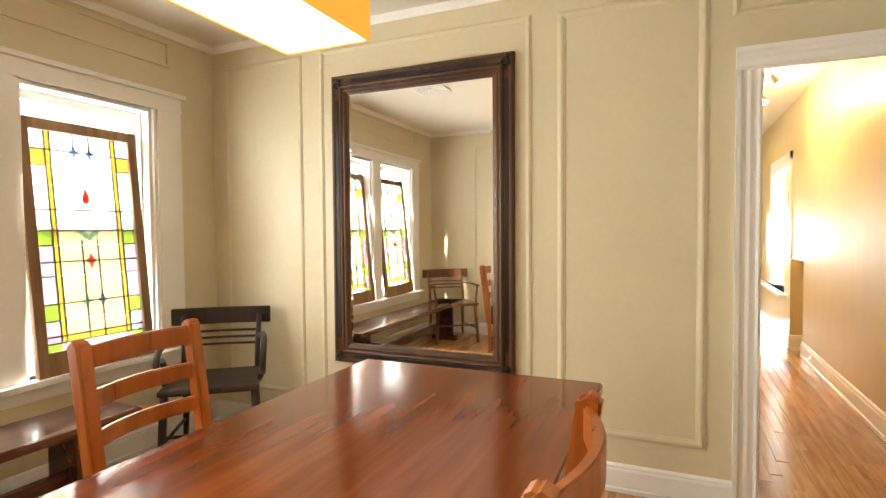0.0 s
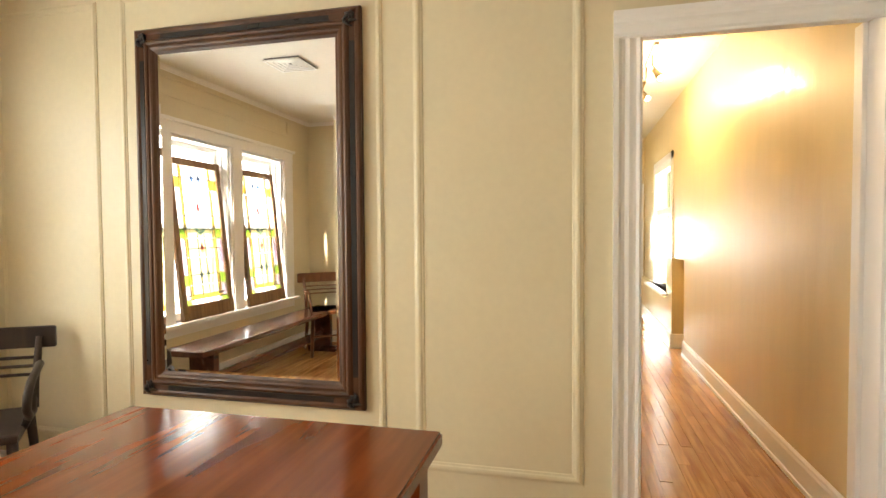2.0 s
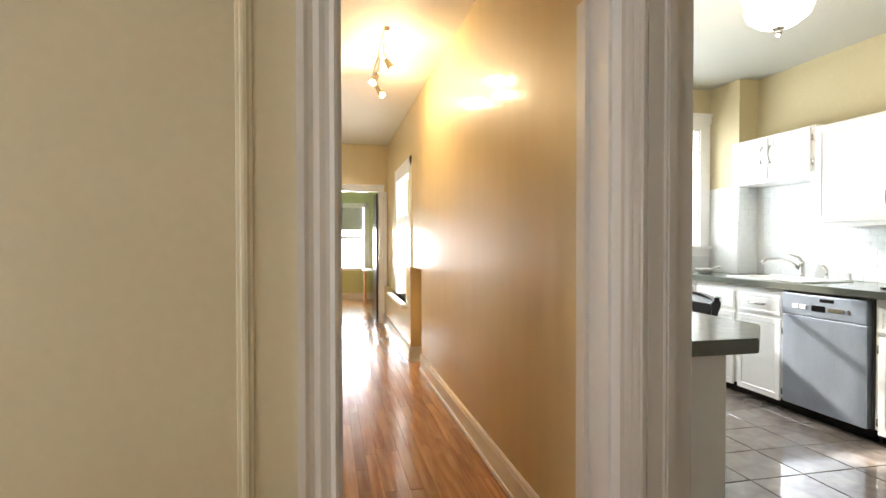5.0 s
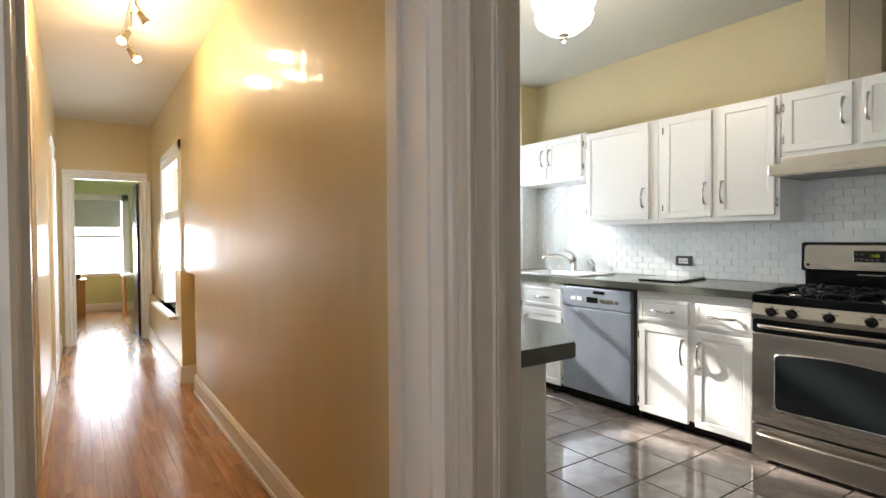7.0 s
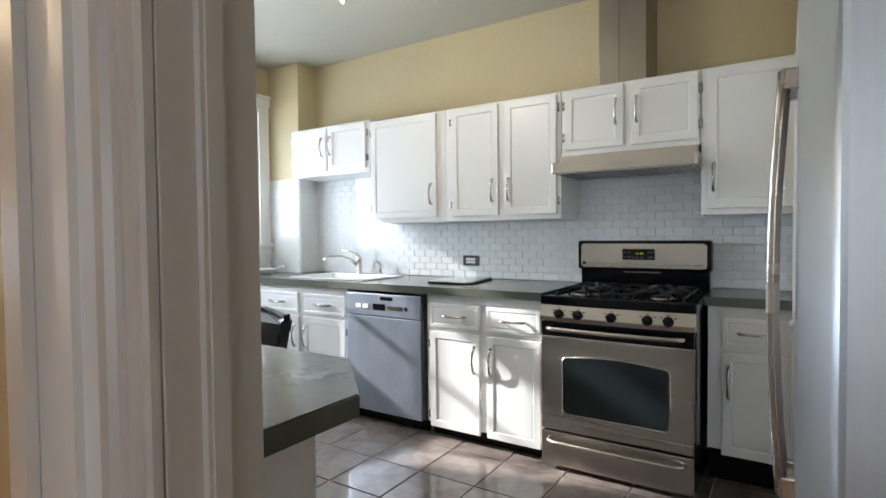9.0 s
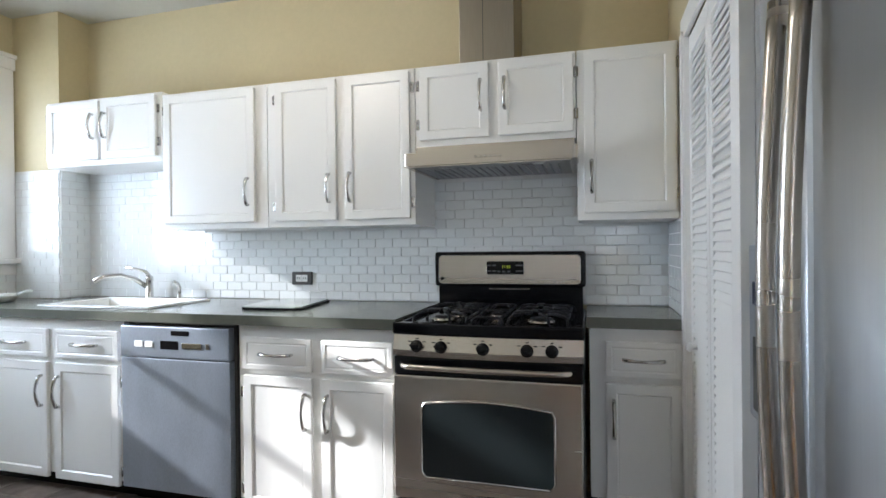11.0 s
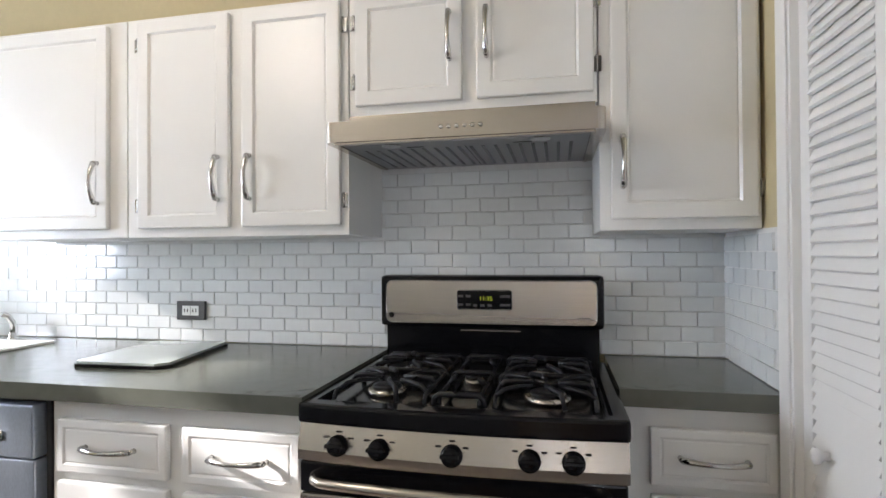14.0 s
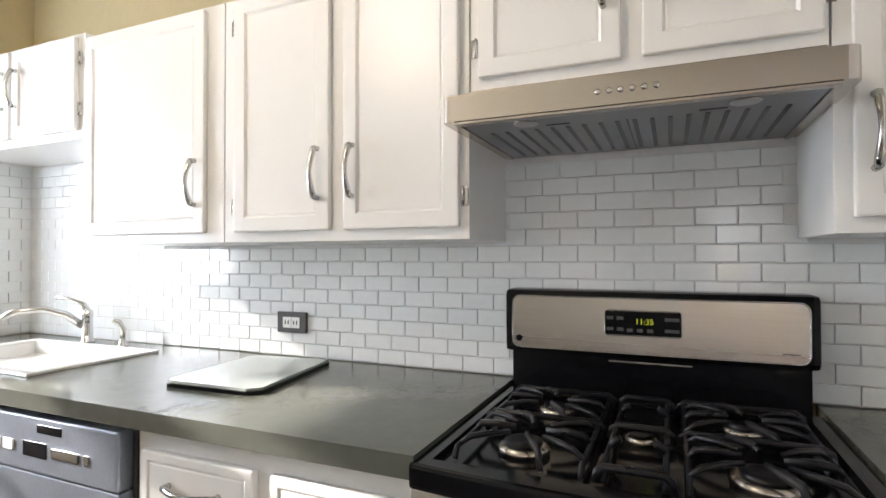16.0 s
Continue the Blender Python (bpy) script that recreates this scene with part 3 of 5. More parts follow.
for k, (a, b) in enumerate(WIN):
    sash_window("window_%d" % (k + 1), "white painted double-hung dining room window, lit by daylight", a, b, WZ0, WZ1, XL - 0.1, "dining windows")
bm = bmesh.new()
for lo, hi in ((1.97, 2.16), (1.10, 1.27), (0.23, 0.40), (-0.66, -0.47)):
    box(bm, XL, XL + 0.02, lo, hi, WZ0, WZ1)
    box(bm, XL + 0.02, XL + 0.028, lo + 0.02, hi - 0.02, WZ0, WZ1)
box(bm, XL, XL + 0.022, -0.66, 2.16, WZ1, 2.095)
box(bm, XL, XL + 0.045, -0.68, 2.18, 2.075, 2.1)
box(bm, XL, XL + 0.03, -0.66, 2.16, WZ1, WZ1 + 0.02)
solid("trim_dining_windows", bm, TRIM, "white casing round the three dining windows", "window frame")
bm = boxes((XL - 0.1, XL + 0.07, -0.70, 2.2, WZ0 - 0.03, WZ0), r=0.006)
box(bm, XL, XL + 0.02, -0.66, 2.16, WZ0 - 0.10, WZ0 - 0.03)
solid("trim_dining_sill", bm, TRIM, "white window sill along the dining windows", "window sill")

# kitchen window and door
kw = thing("window_4", (3.49, YN + 0.15, KZ0), "white painted double-hung kitchen window, blown out by sunlight", "window", kind="structure")
x0, x1, yy = 3.245, 3.745, YN + 0.17
part("window_frame", boxes((x0 - 0.001, x0 + 0.012, YN - 0.001, yy + 0.05, KZ0, KZ1), (x1 - 0.012, x1 + 0.001, YN - 0.001, yy + 0.05, KZ0, KZ1), (x0 + 0.012, x1 - 0.012, YN - 0.001, yy + 0.05, KZ1 - 0.012, KZ1)), TRIM, kw)
for nm, a, b, q in (("lower_sash", KZ0, 1.735, yy), ("upper_sash", 1.70, KZ1 - 0.012, yy + 0.035)):
    s = part(nm, boxes((x0 + 0.013, x0 + 0.05, q, q + 0.03, a, b), (x1 - 0.05, x1 - 0.013, q, q + 0.03, a, b), (x0 + 0.05, x1 - 0.05, q, q + 0.03, b - 0.035, b), (x0 + 0.05, x1 - 0.05, q, q + 0.03, a, a + 0.045), r=0.003), TRIM, kw)
    p = part("pane", boxes((x0 + 0.05, x1 - 0.05, q + 0.012, q + 0.016, a + 0.045, b - 0.035)), SUN_FILTER, s)
bm = boxes((3.14, 3.245, YN - 0.02, YN, 0, 2.33), (3.745, 3.85, YN - 0.02, YN, KZ0, 2.33), (3.245, 3.745, YN - 0.02, YN, KZ1, 2.33), (2.17, 3.86, YN - 0.024, YN, 2.33, 2.42), (2.15, 3.86, YN - 0.04, YN, 2.40, 2.425), (2.17, 2.28, YN - 0.02, YN, 0, 2.33), (3.1305, 3.1395, YN + 0.0005, YN + 0.2, 0, 2.33), (2.2805, 2.2895, YN + 0.0005, YN + 0.2, 0, 2.33), r=0.003)
solid("trim_kitchen_window", bm, TRIM, "white casing round the kitchen door and window", "window frame")
bm = boxes((3.12, 3.86, YN - 0.06, YN + 0.17, KZ0 - 0.03, KZ0), (3.16, 3.86, YN - 0.022, YN, KZ0 - 0.10, KZ0 - 0.03), r=0.005)
solid("trim_kitchen_sill", bm, TRIM, "white kitchen window sill", "window sill")
kd = thing("door_4", (2.71, YN + 0.08, 0), "white painted back door with six panes, closed", "door", kind="structure")
bm = boxes((2.29, 2.40, YN + 0.06, YN + 0.10, 0.01, 1.975), (3.02, 3.13, YN + 0.06, YN + 0.10, 0.01, 1.975), (2.40, 3.02, YN + 0.06, YN + 0.10, 1.845, 1.975), (2.40, 3.02, YN + 0.06, YN + 0.10, 0.93, 1.11),
           (2.40, 3.02, YN + 0.06, YN + 0.10, 0.01, 0.22), (2.40, 3.02, YN + 0.072, YN + 0.088, 0.22, 0.93), (2.69, 2.73, YN + 0.06, YN + 0.10, 0.22, 0.93), r=0.003)
for xm in (2.60, 2.81):
    box(bm, xm - 0.01, xm + 0.01, YN + 0.062, YN + 0.098, 1.11, 1.845)
box(bm, 2.40, 3.02, YN + 0.062, YN + 0.098, 1.465, 1.49)
part("slab", bm, TRIM, kd)
for xa, xb in ((2.40, 2.59), (2.61, 2.80), (2.82, 3.02)):
    for za, zb in ((1.11, 1.465), (1.49, 1.845)):
        p = part("pane", boxes((xa, xb, YN + 0.078, YN + 0.082, za, zb)), GLASS, kd)
        p.visible_shadow = False
for z in (0.97, 1.75):
    part("hinge", tube(bmesh.new(), [(3.135, YN + 0.052, z - 0.05), (3.135, YN + 0.052, z + 0.05)], 0.009), TRIM, kd)
tr = thing("window_5", (2.71, YN + 0.08, 2.0), "white framed transom window over the back door", "window", kind="structure")
part("window_frame", boxes((2.29, 3.13, YN + 0.05, YN + 0.1, 1.98, 2.07), (2.29, 3.13, YN + 0.05, YN + 0.1, 2.29, 2.33), (2.29, 2.36, YN + 0.05, YN + 0.1, 2.07, 2.29), (3.06, 3.13, YN + 0.05, YN + 0.1, 2.07, 2.29), r=0.003), TRIM, tr)
p = part("pane", boxes((2.36, 3.06, YN + 0.07, YN + 0.074, 2.07, 2.29)), GLASS, tr)
p.visible_shadow = False

# hall window, bedroom window
hw = thing("window_6", (1.12, 7.2, 0.55), "white sash window at the end of the hall", "window", kind="structure")
part("window_frame", boxes((1.10, 1.2, 6.62, 6.68, 0.55, 2.02), (1.10, 1.2, 7.72, 7.78, 0.55, 2.02), (1.10, 1.2, 6.68, 7.72, 1.95, 2.02), (1.12, 1.17, 6.68, 7.72, 1.42, 1.50), (1.095, 1.11, 6.54, 6.62, 0.94, 2.1), (1.095, 1.11, 7.78, 7.86, 0.56, 2.1), (1.095, 1.11, 6.54, 7.86, 2.02, 2.1)), TRIM, hw)
part("window_sill", boxes((0.99, 1.2, 6.5, 7.9, 0.52, 0.55), r=0.005), TRIM, hw)
p = part("pane", boxes((1.14, 1.144, 6.68, 7.72, 0.55, 1.95)), GLASS, hw)
p.visible_shadow = False
fw = thing("window_7", (0.55, 12.2, 0.66), "bright white bedroom window with a roller blind", "window", kind="structure")
part("window_frame", boxes((0.02, 0.12, 12.17, 12.3, 0.60, 2.0), (0.98, 1.08, 12.17, 12.3, 0.60, 2.0), (0.02, 1.08, 12.17, 12.3, 1.9, 2.0), (0.02, 1.08, 12.14, 12.3, 0.60, 0.66), (0.12, 0.98, 12.24, 12.28, 1.26, 1.31), r=0.003), TRIM, fw)
part("blind", boxes((0.14, 0.96, 12.215, 12.22, 1.44, 1.9)), BLIND, fw, "half-lowered pale grey roller blind")
p = part("pane", boxes((0.12, 0.98, 12.29, 12.294, 0.66, 1.9)), GLASS, fw)
p.visible_shadow = False

# bright distance outside the windows
HAZE = glow("bright_hazy_distance", (0.95, 0.98, 1.0), 1.3)
STREET = glow("pale_hazy_street", (0.97, 0.98, 1.0), 0.27)
solid("backdrop_street", boxes((-7.1, -7.0, -12, 14, -1, 6)), STREET, "bright hazy distance outside the dining windows", "backdrop")
solid("backdrop_yard", boxes((-4, 12, 16.0, 16.1, -1, 5.2)), HAZE, "bright hazy distance outside the kitchen windows", "backdrop")

# ---- kitchen ----
def pull(y0, z0, y1, z1, x, parent, label="arched satin nickel pull"):
    """An arched pull on a front that faces -x."""
    bm = tube(bmesh.new(), arc((x - 0.016, y0, z0), (x - 0.016, y1, z1), (-0.02, 0, 0), 9), [0.0085, 0.0085, 0.0075, 0.0065, 0.006, 0.0065, 0.0075, 0.0085, 0.0085], 8)
    for y, z in ((y0, z0), (y1, z1)):
        tube(bm, [(x, y, z), (x - 0.018, y, z)], [0.0075, 0.006], 8)
    return part("handle", bm, CHROME, parent, label)


def front_slab(x, y0, y1, z0, z1, rail=0.05, depth=0.007, t=0.019):
    """A framed panel front facing -x: bevelled edge, stepped and sunk field."""
    bm = box(bmesh.new(), x, x + t, y0, y1, z0, z1, r=0.005)
    f = min((f for f in bm.faces if f.normal.x < -0.9), key=lambda f: -f.calc_area())
    bmesh.ops.inset_individual(bm, faces=[f], thickness=rail, depth=0)
    bmesh.ops.inset_individual(bm, faces=[f], thickness=0.009, depth=-depth)
    bmesh.ops.inset_individual(bm, faces=[f], thickness=0.006, depth=0.0015)
    return bm


def hinge(x, y, z, parent):
    bm = boxes((x - 0.003, x + 0.002, y - 0.012, y + 0.012, z - 0.022, z + 0.022), r=0.001)
    tube(bm, [(x - 0.004, y, z - 0.024), (x - 0.004, y, z + 0.024)], 0.0035, 6)
    return part("hinge", bm, CHROME, parent)


UZ0, UZ1, UX = 1.31, 2.04, 3.74


def wall_cabinet(y0, y1, z0, z1, doors, label, knob_low=True):
    """doors: (y0, y1, side the hinge is on: +1 or -1)."""
    c = thing("wall_cabinet", (XW, (y0 + y1) / 2, z0), label, "cabinet", "white wall cabinets")
    part("body", boxes((UX, XW - 0.002, y0, y1, z0, z1), r=0.002), CAB, c)
    for a, b, side in doors:
        dz0, dz1 = z0 + 0.03, z1 - 0.015
        d = part("door", front_slab(UX - 0.02, a, b, dz0, dz1), CAB, c)
        y = (a + 0.036) if side > 0 else (b - 0.03)
        h = 0.135
        zc = dz0 + 0.155 if dz1 - dz0 > 0.4 else (dz0 + dz1) / 2 + 0.02
        pull(y, zc - h / 2, y, zc + h / 2, UX - 0.02, d)
        for z in (dz0 + 0.075, dz1 - 0.075):
            hinge(UX - 0.004, b + 0.008 if side > 0 else a - 0.008, z, c)
    return c


wall_cabinet(4.27, 5.085, 1.685, UZ1 + 0.02, ((4.69, 5.07, 1), (4.30, 4.67, -1)), "short white painted wall cabinet over the sink")
wall_cabinet(3.62, 4.265, UZ0, UZ1, ((3.685, 4.245, 1),), "white painted wall cabinet with one wide door")
wall_cabinet(2.828, 3.616, UZ0, UZ1, ((3.228, 3.565, 1), (2.85, 3.182, -1)), "white painted wall cabinet with two tall doors")
wall_cabinet(2.098, 2.824, 1.665, UZ1, ((2.474, 2.80, 1), (2.107, 2.432, -1)), "short white painted cabinet above the range hood")
wall_cabinet(1.69, 2.094, UZ0, UZ1, ((1.70, 2.065, -1),), "white painted wall cabinet beside the closet")

BX = 3.42


def base_cabinet(y0, y1, fronts, label, zb=0.09, BX=3.42):
    """fronts: (y0, y1, hinge side) with a drawer over a door each."""
    c = thing("base_cabinet", (XW, (y0 + y1) / 2, 0), label, "cabinet", "white base cabinets")
    part("body", boxes((BX, XW - 0.01, y0, y1, zb, 0.868), r=0.002), CAB, c)
    part("toe_kick", boxes((BX + 0.06, BX + 0.08, y0, y1, 0.0, zb)), BLACK, c, "black toe kick")
    for a, b, side in fronts:
        dr = part("drawer", front_slab(BX - 0.02, a, b, 0.672, 0.815, 0.022, 0.003), CAB, c)
        m = (a + b) / 2
        pull(m - 0.075, 0.745, m + 0.075, 0.745, BX - 0.02, dr)
        d = part("door", front_slab(BX - 0.02, a, b, zb - 0.02, 0.648), CAB, c)
        y = (a + 0.03) if side > 0 else (b - 0.03)
        pull(y, 0.43, y, 0.58, BX - 0.02, d)
        for z in (zb + 0.05, 0.57):
            hinge(BX - 0.004, b + 0.008 if side > 0 else a - 0.008, z, c)
    return c


base_cabinet(5.13, 5.47, ((5.145, 5.42, 1),), "narrow white base cabinet by the window wall")
base_cabinet(4.207, 5.126, ((4.675, 5.10, 1), (4.225, 4.625, -1)), "white sink base cabinet with two doors")
base_cabinet(2.812, 3.56, ((3.19, 3.53, 1), (2.82, 3.145, -1)), "white base cabinet between dishwasher and range, sunlit")
base_cabinet(1.69, 2.05, ((1.70, 1.988, -1),), "shallow white base cabinet beside the closet", 0.17, 3.64)

# dishwasher
dw = thing("dishwasher", (BX, 3.885, 0), "stainless steel built-in dishwasher with a fingerprinted front", "dishwasher")
part("body", boxes((BX + 0.01, XW - 0.05, 3.58, 4.19, 0.08, 0.862)), PLASTIC_G, dw)
part("door_panel", boxes((BX - 0.03, BX + 0.008, 3.59, 4.19, 0.085, 0.70), r=0.004), DWSTEEL, dw, "brushed steel door")
part("control_panel", boxes((BX - 0.034, BX + 0.008, 3.59, 4.19, 0.704, 0.85), r=0.006), DWSTEEL, dw, "brushed steel control strip")
part("grip", boxes((BX - 0.0355, BX - 0.033, 3.80, 3.90, 0.81, 0.832), r=0.001), BLACK, dw, "dark recessed grip")
part("display", boxes((BX - 0.0355, BX - 0.033, 3.86, 3.96, 0.745, 0.785), r=0.001), BLACK, dw, "dark recess")
for y in (4.0, 4.06):
    part("button", boxes((BX - 0.038, BX - 0.033, y, y + 0.045, 0.752, 0.78), r=0.002), PLASTIC_W, dw)
part("button", boxes((BX - 0.038, BX - 0.033, 3.73, 3.84, 0.752, 0.778), r=0.003), CHROME, dw)
part("button", boxes((BX - 0.038, BX - 0.033, 3.69, 3.71, 0.752, 0.778), r=0.003), CHROME, dw)
part("toe_kick", boxes((BX + 0.05, BX + 0.07, 3.59, 4.19, 0, 0.08)), BLACK, dw)

# countertops
def counter(rows, label):
    c = thing("countertop", (XW, rows[0][2], 0.87), label, "countertop", "stone countertops")
    for row in rows:
        part("slab", boxes(row), STONE, c)
    return c


SK = (3.50, 3.90, 4.14, 4.82)  # sink cut-out
ct = counter([(3.375, SK[0], 2.80, 5.50, 0.87, 0.914), (SK[0], XW - 0.012, 2.80, SK[2], 0.87, 0.914), (SK[1], XW - 0.012, SK[2], SK[3], 0.87, 0.914), (SK[0], XW - 0.012, SK[3], 5.13, 0.87, 0.914), (SK[0], 3.848, 5.13, 5.50, 0.87, 0.914)], "long grey-green stone countertop with a sink")
counter([(3.60, XW - 0.012, 1.69, 2.062, 0.87, 0.914)], "short grey-green stone countertop beside the range")
sk = thing("sink", (3.70, 4.48, 0.9), "white enamel drop-in kitchen sink", "sink")
bm = boxes((SK[0] - 0.02, SK[0] + 0.012, SK[2] - 0.02, SK[3] + 0.02, 0.9145, 0.924), (SK[1] - 0.012, SK[1] + 0.02, SK[2] - 0.02, SK[3] + 0.02, 0.9145, 0.924), (SK[0] + 0.012, SK[1] - 0.012, SK[2] - 0.02, SK[2] + 0.012, 0.9145, 0.924), (SK[0] + 0.012, SK[1] - 0.012, SK[3] - 0.012, SK[3] + 0.02, 0.9145, 0.924), r=0.003)
part("rim", bm, SINKM, sk)
bm = boxes((SK[0] + 0.004, SK[0] + 0.012, SK[2] + 0.004, SK[3] - 0.004, 0.72, 0.9145), (SK[1] - 0.012, SK[1] - 0.004, SK[2] + 0.004, SK[3] - 0.004, 0.72, 0.9145), (SK[0] + 0.012, SK[1] - 0.012, SK[2] + 0.004, SK[2] + 0.012, 0.72, 0.9145), (SK[0] + 0.012, SK[1] - 0.012, SK[3] - 0.012, SK[3] - 0.004, 0.72, 0.9145), (SK[0] + 0.004, SK[1] - 0.004, SK[2] + 0.004, SK[3] - 0.004, 0.71, 0.72))
part("basin", bm, SINKM, sk)
fc = thing("faucet", (3.955, 4.58, 0.914), "satin nickel kitchen faucet with a single lever", "faucet")
part("base", lathe(bmesh.new(), [(0.026, 0), (0.026, 0.01), (0.021, 0.014), (0.019, 0.10), (0.022, 0.12), (0.018, 0.135), (0.006, 0.14)], (3.955, 4.58, 0.914)), CHROME, fc)
part("spout", tube(bmesh.new(), [(3.945, 4.59, 0.985), (3.90, 4.63, 1.035), (3.84, 4.67, 1.06), (3.77, 4.72, 1.055), (3.73, 4.745, 1.03)], [0.014, 0.014, 0.013, 0.013, 0.014], 10), CHROME, fc)
part("lever", tube(bmesh.new(), [(3.955, 4.58, 1.045), (3.95, 4.60, 1.075), (3.93, 4.66, 1.095), (3.91, 4.71, 1.10)], [0.014, 0.010, 0.007, 0.006], 8), CHROME, fc)
sd = thing("side_sprayer", (3.95, 4.36, 0.914), "satin nickel side sprayer beside the faucet", "sprayer")
part("collar", lathe(bmesh.new(), [(0.02, 0), (0.02, 0.008), (0.014, 0.012), (0.012, 0.03), (0.004, 0.032)], (3.95, 4.36, 0.914)), CHROME, sd)
part("head", tube(bmesh.new(), [(3.95, 4.36, 0.94), (3.95, 4.36, 0.985), (3.94, 4.37, 1.01), (3.925, 4.38, 1.02)], [0.009, 0.011, 0.012, 0.010], 8), CHROME, sd)
bd = thing("cutting_board", (3.78, 3.5, 0.914), "pale glass cutting board with black rubber edge", "cutting board")
bm = prism(bmesh.new(), [(3.57, 3.37), (3.60, 3.34), (3.97, 3.40), (3.99, 3.42), (3.95, 3.68), (3.93, 3.70), (3.58, 3.665), (3.56, 3.64)], "z", 0.9155, 0.924)
part("rubber_edge", bm, BLACK, bd, "black rubber edge")
bm = prism(bmesh.new(), [(3.576, 3.376), (3.604, 3.348), (3.966, 3.407), (3.982, 3.424), (3.944, 3.676), (3.926, 3.692), (3.584, 3.658), (3.567, 3.637)], "z", 0.9242, 0.931)
part("slab", bm, BOARD, bd)
so = thing("soap_dish", (3.62, 5.28, 0.914), "small white ceramic dish on the countertop", "dish")
part("bowl", lathe(bmesh.new(), [(0.035, 0), (0.05, 0.006), (0.075, 0.03), (0.08, 0.045), (0.074, 0.044), (0.045, 0.012), (0.01, 0.01)], (3.62, 5.28, 0.915)), CERAMIC, so)
part("handle", tube(bmesh.new(), arc((3.65, 5.21, 0.95), (3.68, 5.14, 0.975), (0, 0, 0.01), 5), [0.012, 0.011, 0.009, 0.012, 0.008], 8), CERAMIC, so)

# outlet
ou = thing("outlet", (XW - 0.02, 3.605, 1.0), "white double outlet in a dark metal plate on the tiled wall", "outlet")
part("plate", boxes((XW - 0.026, XW - 0.0125, 3.545, 3.668, 1.0, 1.072), r=0.002), PLASTIC_G, ou, "dark metal cover plate")
for y in (3.588, 3.625):
    part("socket", boxes((XW - 0.0275, XW - 0.0255, y - 0.0175, y + 0.0175, 1.017, 1.055), r=0.001), PLASTIC_W, ou)
    part("slot", boxes((XW - 0.0285, XW - 0.0272, y - 0.008, y - 0.005, 1.03, 1.043), (XW - 0.0285, XW - 0.0272, y + 0.005, y + 0.008, 1.03, 1.043)), BLACK, ou)

# range
def bow_at(y):
    """How far the range's front swells forward at y."""
    return 0.02 * (1 - ((y - 2.435) / 0.37) ** 2)


def bowed(bm, x):
    """Swell the faces in front of x, cut finely along the width first."""
    bmesh.ops.subdivide_edges(bm, edges=[e for e in bm.edges if abs(e.verts[0].co.y - e.verts[1].co.y) > 0.3], cuts=9)
    for v in bm.verts:
        if v.co.x < x:
            v.co.x -= bow_at(v.co.y)
    return bm


RY0, RY1, RX = 2.068, 2.802, 3.385
rg = thing("range", (3.7, 2.435, 0), "stainless steel and black gas range with five burners", "range")
part("body", boxes((RX + 0.02, XW - 0.02, RY0, RY1, 0.03, 0.857), r=0.003), BLACK, rg)
bm = prism(bmesh.new(), [(RX - 0.025, 0.776), (RX + 0.02, 0.776), (RX + 0.02, 0.858), (RX - 0.012, 0.858), (RX - 0.028, 0.80)], "y", RY0, RY1)
part("control_panel", bowed(bm, RX + 0.01), STEEL, rg, "brushed steel knob panel")
bm = boxes((RX - 0.02, XW - 0.09, RY0 - 0.004, RY1 + 0.004, 0.859, 0.905), r=0.008)
f = max(bm.faces, key=lambda f: f.calc_center_median().z * 10 + f.calc_area())
bmesh.ops.inset_individual(bm, faces=[f], thickness=0.035, depth=0)
bmesh.ops.inset_individual(bm, faces=[f], thickness=0.008, depth=-0.012)
part("cooktop", bowed(bm, RX + 0.01), BLACK, rg, "black enamel cooktop")
for y, lab in ((2.70, ""), (2.60, ""), (2.435, ""), (2.27, ""), (2.18, "")):
    bm = lathe(bmesh.new(), [(0.024, 0), (0.024, 0.006), (0.021, 0.008), (0.019, 0.024), (0.016, 0.027), (0.002, 0.027)], (0, 0, 0), 20)
    box(bm, -0.0045, 0.0045, -0.02, 0.02, 0.02, 0.035, r=0.002)
    part("knob", turned(bm, pose(RX - 0.0225 - bow_at(y), y, 0.816, 0, -75, 0)), BLACK, rg, "black control knob")
    for k in (-1, 0, 1):
        part("marking", boxes((RX - 0.0205 - abs(k) * 0.004 - bow_at(y), RX - 0.0115 - bow_at(y), y + k * 0.03 - 0.006, y + k * 0.03 + 0.006, 0.845 - abs(k) * 0.012, 0.8475 - abs(k) * 0.012)), BLACK, rg)
